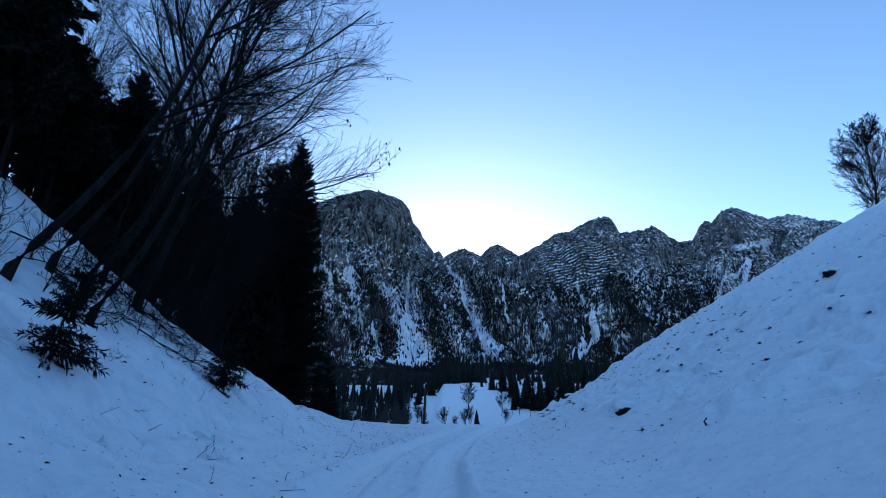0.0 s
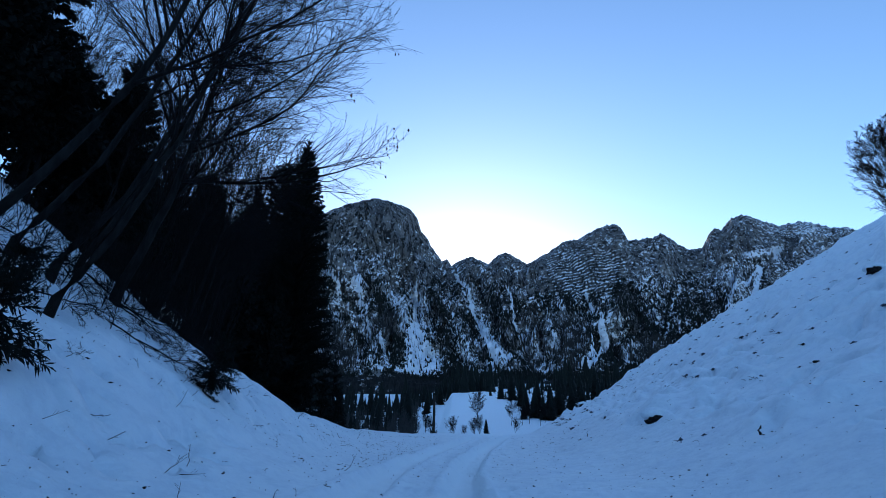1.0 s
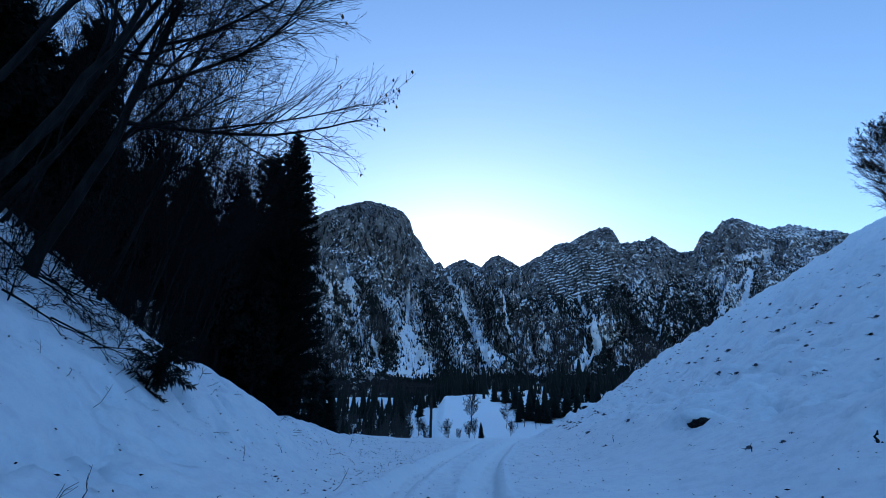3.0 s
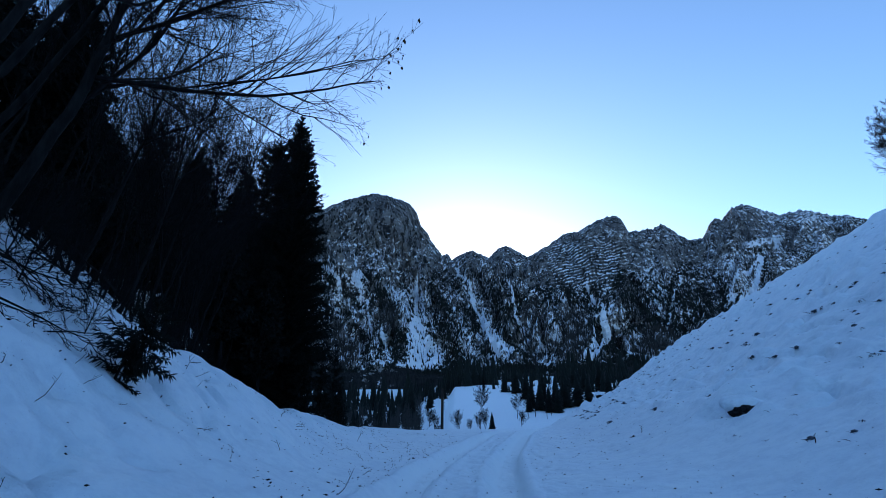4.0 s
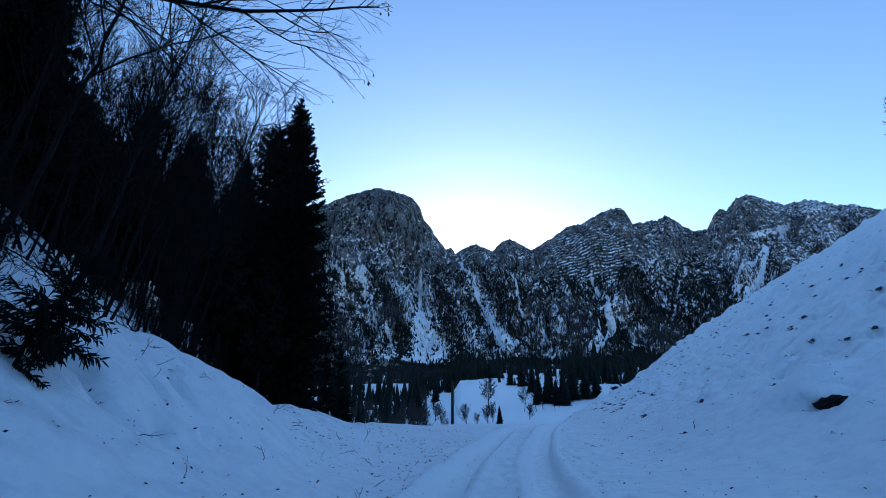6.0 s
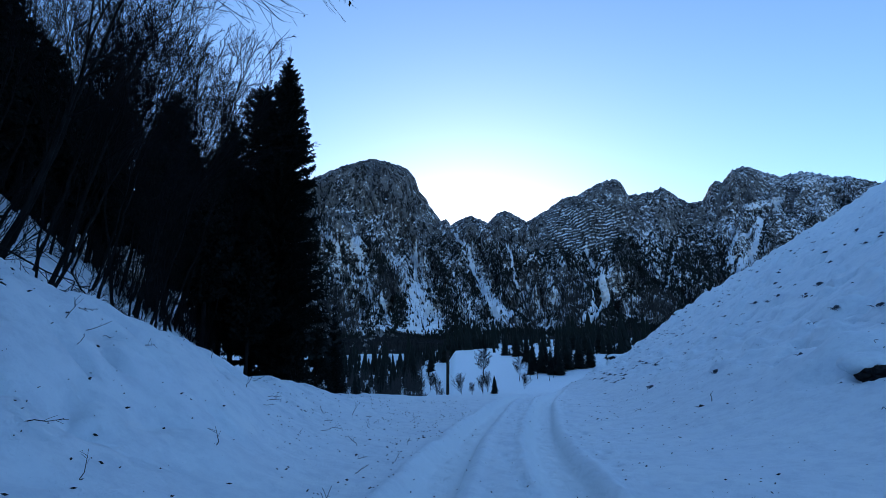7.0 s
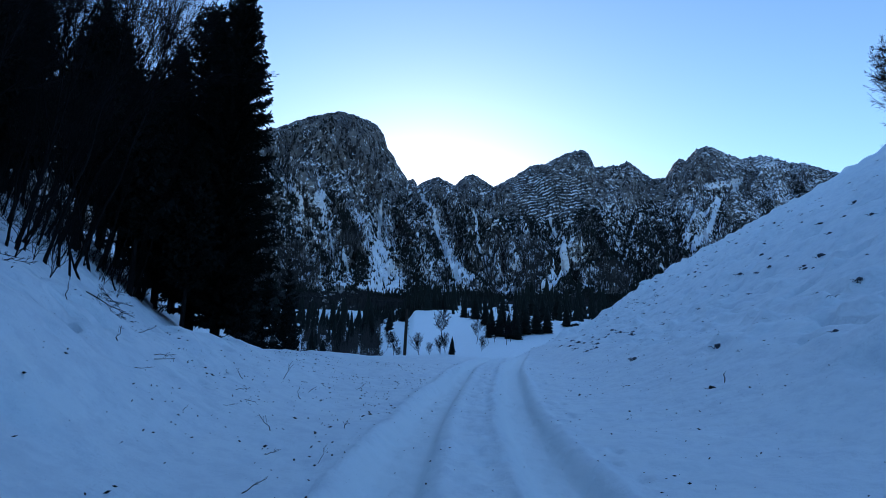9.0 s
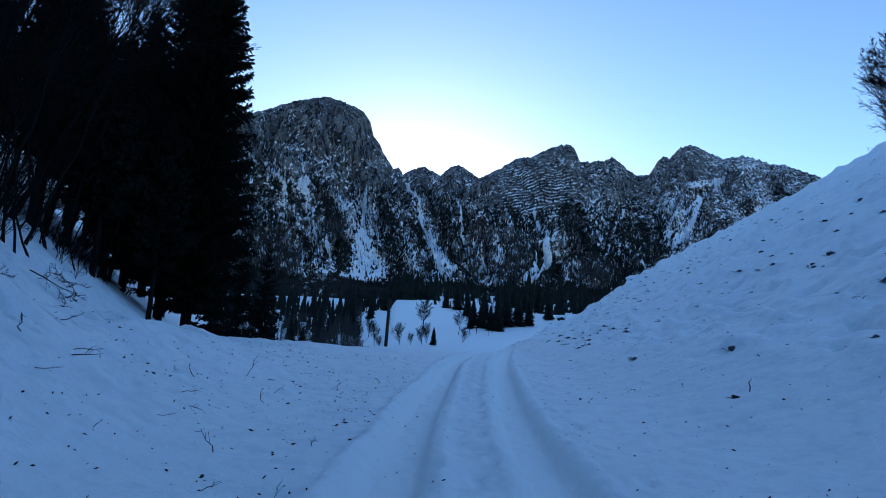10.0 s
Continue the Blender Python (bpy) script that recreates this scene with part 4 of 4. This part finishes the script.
# the pole at the end of the road
def bar(a, b, r, sides=8):
    return tubes(np.array([[a, b]], float), np.array([[r, r]]), sides)


pole = tagged(new("marker_pole"), "dark weathered wooden pole with step irons beside the track", "pole")
PX, PY = -0.86, 49.0
pole.matrix_basis = pose(PX, PY, zg(PX, PY), 0, 1.0, 0)
ptop = 3.08 - zg(PX, PY)
mesh_object("mast", *tubes(np.array([[(0, 0, -0.5), (0, 0, ptop * 0.5), (0, 0, ptop)]]), np.array([[0.115, 0.105, 0.095]]), 12), POLE, pole)
for q in range(7):
    z = ptop - 0.14 - q * 0.25
    mesh_object("step_iron", *joined([bar((0.03, 0, z), (0.17 if q % 2 else 0.15, 0, z), 0.016, 6), bar((0.15, 0, z - 0.03), (0.15, 0, z + 0.07), 0.028, 6)]), POLE, pole, "dark iron step with knob")

# ---- the right-hand slope ----
STONE = material("dark_stone", bark_mat((0.008, 0.008, 0.009), (0.03, 0.029, 0.03)))
GRASS = material("dry_grass", bark_mat((0.006, 0.006, 0.008), (0.016, 0.016, 0.018)))


def lump(seed, size, squash, rough=0.35, rings=4):
    """A knobbly stone."""
    bm = bmesh.new()
    bmesh.ops.create_icosphere(bm, subdivisions=rings, radius=1)
    off = Vector((seed * 7.1, seed * 3.3, 0))
    for v in bm.verts:
        q = v.co.copy()
        v.co *= 1 + rough * (noise.noise(q * 1.3 + off) + 0.5 * noise.noise(q * 3.1 + off))
        v.co = Vector((v.co.x * squash[0], v.co.y * squash[1], v.co.z * squash[2])) * size
    me = np.array([v.co[:] for v in bm.verts]), np.array([[v.index for v in f.verts] for f in bm.faces])
    bm.free()
    return me


def snowy_boulder(x, y, size, seed, turn, label, lift=0.0):
    """A dark boulder in a hollow under a hood of snow."""
    ob = tagged(new("boulder"), label, "boulder", "boulders on the slope")
    pieces = []
    for q, (dx, dy, dz, k) in enumerate(((0, 0, 0, 0.8), (0.75, 0.1, 0.2, 0.62), (-0.7, 0.05, -0.12, 0.6), (0.25, -0.1, 0.35, 0.5), (1.2, 0.2, 0.05, 0.4))):
        v, f = lump(seed + q * 1.7, size * k, (1.1, 0.8, 0.8), 0.9)
        pieces.append((v + np.array([dx * 0.75, dy - 0.25, dz + 0.3]) * size, f))
    mesh_object("stone", *joined(pieces), STONE, ob)
    v, f = lump(seed + 3, size * 2.0, (1.05, 0.8, 0.5), 0.14)
    mesh_object("snow_hood", v + [0.1 * size, 1.25 * size, 1.15 * size], f, SNOW, ob, "rounded hood of drifted snow")
    ob.matrix_basis = pose(x, y, zg(x, y) + 0.10 * size + lift, 0, 0, turn)
    return ob


snowy_boulder(7.0, 18.4, 0.22, 2, -25, "dark boulder in a hollow under a hood of snow", 0.2)
snowy_boulder(15.6, 19.7, 0.17, 5, -40, "small dark boulder under snow on the slope")
snowy_boulder(23.9, 66.6, 0.4, 7, -20, "dark boulder with a thick cap of snow")
snowy_boulder(14.3, 60.3, 0.22, 9, -20, "snow-covered boulder beside the bend of the track")


def tuft(seed, blades=16, h=0.22):
    r = np.random.RandomState(seed)
    a, lean = r.rand(blades) * 6.28, r.uniform(0.5, 1.6, blades)
    L = h * r.uniform(0.5, 1.2, blades)
    base = np.stack([r.randn(blades) * 0.03, r.randn(blades) * 0.06, np.full(blades, -0.05)], -1)
    d = np.stack([np.cos(a) * lean - 0.3, np.sin(a) * lean, np.ones(blades)], -1)
    mid = base + unit(d) * (L * 0.6)[:, None]
    tip = mid + unit(d * [1.6, 1.6, -0.1]) * (L * 0.6)[:, None]
    return tubes(np.stack([base, mid, tip], 1), np.tile([0.006, 0.005, 0.002], (blades, 1)), 3)


# blue-grey grass: the shade of small snow hollows is put into its colour
SHADE_GREY = material("shade_grey_grass", bark_mat((0.02, 0.024, 0.032), (0.14, 0.16, 0.20)))
tufts = []
for s in (1, 2, 3):
    q = tagged(new("grass_tuft"), "dark dry grass tuft poking through the snow" if s == 1 else "blue-grey grass tuft standing in for a shaded hollow in the snow", "grass tuft", "grass tufts on the slope")
    mesh_object("grass", *tuft(s, 26, 0.11), GRASS if s == 1 else SHADE_GREY, q)
    v, f = lump(s + 20, 0.06, (0.7, 1.7, 0.6), 0.7, 2)
    mesh_object("clod", v, f, STONE if s == 1 else SHADE_GREY, q)
    tufts.append(q)
spots = [(10.5, 15.9, 1.05), (10.3, 16.3, 0.68), (11.3, 15.5, 0.87), (16.4, 19.06, 0.99), (12.7, 14.5, 0.93), (12.7, 16.0, 0.87), (11.5, 17.9, 0.99), (10.2, 21.1, 0.99), (9.85, 21.6, 1.05), (10.4, 23.9, 1.12), (13.2, 24.5, 1.36), (13.3, 23.6, 0.99), (14.8, 24.4, 1.24), (13.5, 29.0, 1.49), (13.0, 29.1, 0.99), (13.5, 31.7, 1.12), (14.0, 34.4, 1.36), (18.1, 32.7, 1.49), (16.4, 32.6, 1.24), (15.5, 35.1, 1.36), (16.5, 36.4, 1.24), (15.7, 29.3, 1.24), (15.0, 29.7, 1.12), (6.33, 14.9, 1.0), (5.46, 21.76, 1.0), (7.1, 24.3, 1.3), (6.5, 27.9, 1.6), (6.6, 14.2, 0.7)]
for n in range(240):
    y = rng.uniform(13, 45) if n % 2 else rng.uniform(36, 78)
    u = rng.uniform(2.2, 24) if n % 3 else rng.uniform(5, 12)
    x = float(smooth(np.array([y]), FOOT_R)[0]) + round(u / 1.1) * 1.1 + rng.uniform(-0.25, 0.25)
    spots.append((x, y, rng.uniform(0.5, 1.2) if 4 < u < 15 and y < 48 else rng.uniform(0.4, 0.9)))
for n in range(26):
    y = rng.uniform(30, 64)
    x = float(smooth(np.array([y]), FOOT_R)[0]) + rng.uniform(0.2, 3.0)
    spots.append((x, y, rng.uniform(0.4, 0.9)))
for n in range(22):
    spots.append((rng.uniform(7.0, 10.0), rng.uniform(33.5, 42), rng.uniform(0.8, 1.5)))
for n, (x, y, k) in enumerate(spots):
    (stand if n < 3 else another)(tufts[n if n < 3 else 0 if n % 6 == 0 else 1 + n % 2], x, y, rng.uniform(-35, 35), k)

# stubble past counting, in rows along the slope, coloured like shaded snow hollows
sr = np.random.RandomState(19)
pieces = []
for n in range(620):
    y = 13 + 62 * sr.rand() ** 1.2
    u = 1.2 + 17 * sr.rand()
    x = float(smooth(np.array([y]), FOOT_R)[0]) + round(u / 0.8) * 0.8 + sr.uniform(-0.2, 0.2)
    if fbm(x * 0.25, y * 0.15, 2, 63) < -0.12:
        continue
    k, z = sr.uniform(0.5, 1.3) * (1 + y / 60), zg(x, y)
    v, f = lump(n % 7 + 30, 0.07, (0.6, 2.1, 0.5), 0.6, 1)
    pieces.append((v * k + [x, y, z], np.concatenate([f, f[:, 2:]], 1)))
    v, f = tuft(n, 8, 0.1)
    pieces.append((v * k + [x, y, z], f))
stubble = mesh_object("grass_stubble", *joined(pieces), SHADE_GREY)
tagged(stubble, "blue-grey grass stubble standing in for shaded hollows of the snowy slope", "grass", kind="stuff")

# a dead root and a bent stalk beside the track
root = tagged(new("dead_root"), "short dark dead root sticking out of the snow", "root")
mesh_object("stem", *tubes(np.array([[(0, 0, -0.1), (0.03, 0, 0.06), (-0.02, 0.02, 0.14), (0.05, 0.0, 0.2), (0.09, 0.02, 0.28)]]), np.array([[0.04, 0.035, 0.03, 0.03, 0.012]]), 6), STONE, root)
stand(root, 6.74, 12.15, 0, 0.62)
for x, y, k in ((5.7, 21.75, 0.85), (6.2, 14.6, 0.6)):
    stalk = tagged(new("bent_stalk"), "thin bent dry stalk standing in the snow", "stalk", "dry stalks by the track")
    mesh_object("stem", *tubes(np.array([[(0, 0, -0.05), (0.02, 0, 0.1), (-0.01, 0, 0.18), (0.06, 0, 0.26)]]) * k, np.array([[0.01, 0.009, 0.008, 0.005]]), 5), TWIG, stalk)
    stand(stalk, x, y)

# ---- the left-hand bank ----
for seed, x, y, h, turn, tilt, lab in ((91, -4.0, 6.75, 1.15, 0, (0, 12), "young spruce shrub half buried in the snowy bank"), (93, -4.05, 12.05, 1.2, 40, (-6, 24), "bent young spruce with drooping boughs on the snowy bank")):
    b = spruce("young_spruce", seed, h, 0.62, 13, 7, 34, 0.05, lab, 0.4, 0.9, 0.3, 0.3)
    stand(b, x, y, turn, 1.0, 0.08, tilt)


def fallen_branch(name, seed, length, girth, label, counts=(7, 6, 4)):
    """A bare branch that lies along x."""
    r = np.random.RandomState(seed)
    t = np.linspace(0, 1, 7)
    P = np.stack([length * t, np.cumsum(r.randn(7)) * 0.07 * length, 0.05 + np.abs(np.cumsum(r.randn(7))) * 0.02 * length], -1)[None]
    R = (girth * (1 - 0.8 * t))[None]
    l1, r1, _ = sprout(r, P, R, counts[0], 0.2, 0.97, 0.4, 0.7, 0.05, 5, 0.12)
    l2, r2, _ = sprout(r, l1, r1, counts[1], 0.2, 1.0, 0.45, 0.65, 0.0, 4, 0.14)
    l3, r3, _ = sprout(r, l2, r2, counts[2], 0.2, 1.0, 0.5, 0.6, 0.0, 3, 0.14)
    ob = tagged(new(name), label, "branch", "fallen branches on the bank")
    mesh_object("stem", *tubes(P, R, 6), BARK, ob)
    mesh_object("twig", *joined([tubes(l1, np.maximum(r1, 0.004), 4), tubes(l2, np.maximum(r2, 0.003), 3), tubes(l3, np.maximum(r3, 0.0025), 3)]), TWIG, ob)
    return ob


fb1 = fallen_branch("fallen_branch", 101, 2.4, 0.022, "bare fallen branch lying across the snowy bank")
fb2 = fallen_branch("fallen_branch", 103, 1.6, 0.013, "bare brushy branch lying on the snowy bank", (9, 7, 4))
LAID = [(fb1, -5.05, 9.1, 75, 0.9), (fb2, -4.85, 9.9, 80, 1.1), (fb2, -4.9, 10.9, 60, 1.0), (fb2, -4.2, 8.3, 100, 0.35), (fb2, -5.3, 8.4, 85, 1.2), (fb1, -5.7, 8.9, 60, 1.1), (fb2, -5.6, 10.9, 75, 1.3), (fb2, -4.7, 11.5, 95, 0.9), (fb1, -5.9, 9.4, 80, 1.0), (fb2, -5.7, 11.2, 60, 1.0), (fb2, -6.4, 8.6, 95, 1.0), (fb1, -6.3, 11.6, 70, 0.9), (fb1, -6.9, 8.2, 100, 1.0), (fb2, -5.6, 12.6, -110, 1.0), (fb2, -6.8, 9.8, 50, 1.1), (fb1, -5.9, 14.2, -100, 0.9), (fb2, -5.7, 14.6, 85, 1.2), (fb1, -6.6, 15.2, 110, 1.0), (fb2, -6.5, 16.6, 100, 1.2), (fb2, -7.1, 18.0, 60, 1.0), (fb1, -7.6, 19.5, -100, 0.9), (fb2, -7.9, 21.5, 120, 1.2), (fb2, -8.6, 23.5, 60, 1.3), (fb1, -9.0, 25.0, 90, 0.9), (fb2, -9.8, 27.5, 80, 1.3), (fb2, -10.5, 30, 110, 1.3), (fb2, -6.1, 10.4, 120, 1.2), (fb2, -6.2, 12.9, 40, 1.2), (fb2, -5.5, 10.2, 100, 0.8), (fb2, -7.3, 9.4, 70, 1.3), (fb2, -6.0, 11.9, 10, 1.0), (fb1, -6.6, 12.4, -20, 0.9), (fb2, -6.3, 10.9, -15, 1.1), (fb1, -6.9, 11.2, 5, 1.0), (fb2, -5.9, 13.4, -40, 1.1), (fb1, -7.4, 12.6, -30, 0.9)]
seen = set()
for kind, x, y, turn, k in LAID:
    c = kind if kind not in seen else copy_thing(kind, Matrix())
    seen.add(kind)
    a = radians(turn)
    x1, y1 = x + 1.5 * k * math.cos(a), y + 1.5 * k * math.sin(a)
    pitch = -math.degrees(math.atan2(zg(x1, y1) - zg(x, y), 1.5 * k))
    c.matrix_basis = pose(x, y, zg(x, y) + 0.03, 0, 0, turn) @ pose(0, 0, 0, 0, pitch, 0) @ Matrix.Scale(k, 4)


# twigs and flakes of bark strewn over the snow
def strewn_twig(seed):
    r = np.random.RandomState(seed)
    L = r.uniform(0.25, 0.6)
    t = np.linspace(0, 1, 5)
    P = np.stack([L * t, np.cumsum(r.randn(5)) * 0.03, 0.012 + 0.02 * np.abs(r.randn(5))], -1)[None]
    l1, r1, _ = sprout(r, P, np.full((1, 5), 0.006), 3, 0.3, 0.9, 0.4, 0.6, 0.02, 3, 0.1)
    return joined([tubes(P, np.linspace(0.008, 0.003, 5)[None], 4), tubes(l1, np.maximum(r1, 0.003), 3)])


twig_kinds = []
for s in range(5):
    q = tagged(new("fallen_twig"), "thin dark forked twig lying on the snow", "twig", "twigs strewn on the snow")
    mesh_object("stick", *strewn_twig(200 + s), TWIG, q)
    twig_kinds.append(q)
SPOTS = [(-2.85, 6.03), (-3.22, 8.04), (-3.36, 9.75), (-2.5, 9.75), (-1.98, 10.21), (-3.43, 7.16), (-3.84, 10.05), (-3.92, 7.92), (-4.18, 10.0), (-3.14, 12.63), (-4.17, 7.77), (-4.49, 12.49), (-4.62, 9.31), (-4.11, 12.65), (-4.28, 14.5), (-3.96, 14.82), (-4.73, 13.89), (-3.55, 11.44), (-4.23, 14.72), (-4.13, 14.9), (-2.57, 19.66), (-4.44, 14.79), (-4.88, 16.18), (-2.6, 18.9), (-2.82, 20.13), (-3.92, 18.69), (-5.2, 10.5)]
for n in range(56):
    SPOTS.append((rng.uniform(-4.8, -1.0), rng.uniform(5, 24)))
for n, (x, y) in enumerate(SPOTS):
    dz = zg(x + 0.3, y) - zg(x, y)
    (stand if n < 5 else another)(twig_kinds[n % 5], x, y, rng.choice((-60, 45, 65, 90, 110, 130)) + rng.uniform(-20, 20), rng.uniform(0.35, 0.8), 0.0, (0, rng.choice((0, 0, -25, -50))))
lr = np.random.RandomState(77)
N = 4200
y = lr.uniform(3, 34, N)
x = np.where(lr.rand(N) < 0.6, lr.uniform(-6, 0.2, N), lr.uniform(0.2, 9, N))
keep = lr.rand(N) < np.where(np.abs(x - road_x(y)) < 1.3, 0.35, 1.0) * np.clip(0.65 + 1.6 * fbm(x * 0.5, y * 0.5, 3, 81), 0.1, 1)
x, y = x[keep], y[keep]
z = ground_z(x, y)
size = 0.006 + 0.014 * lr.rand(len(x)) ** 3
a = lr.rand(len(x)) * 6.28
long = size * lr.uniform(1.0, 2.6, len(x))
U = np.stack([np.cos(a) * long, np.sin(a) * long, 0.5 * size * lr.randn(len(x))], -1)
W = np.stack([-np.sin(a) * size * 0.6, np.cos(a) * size * 0.6, 0 * a], -1)
C = np.stack([x, y, z + 0.012], -1)
up = np.array([0, 0, 1.0]) * size[:, None] * 0.7
V = np.stack([C - U, C - W, C + U, C + W, C + up, C - up], 1).reshape(-1, 3)
base = np.arange(len(x))[:, None, None] * 6
F = (base + np.array([[0, 1, 4], [1, 2, 4], [2, 3, 4], [3, 0, 4], [1, 0, 5], [2, 1, 5], [3, 2, 5], [0, 3, 5]])[None]).reshape(-1, 3)
flakes = mesh_object("bark_litter", V, F, STONE, smooth_shade=False)
tagged(flakes, "dark bark flakes and bits strewn over the snow", "litter", kind="stuff")
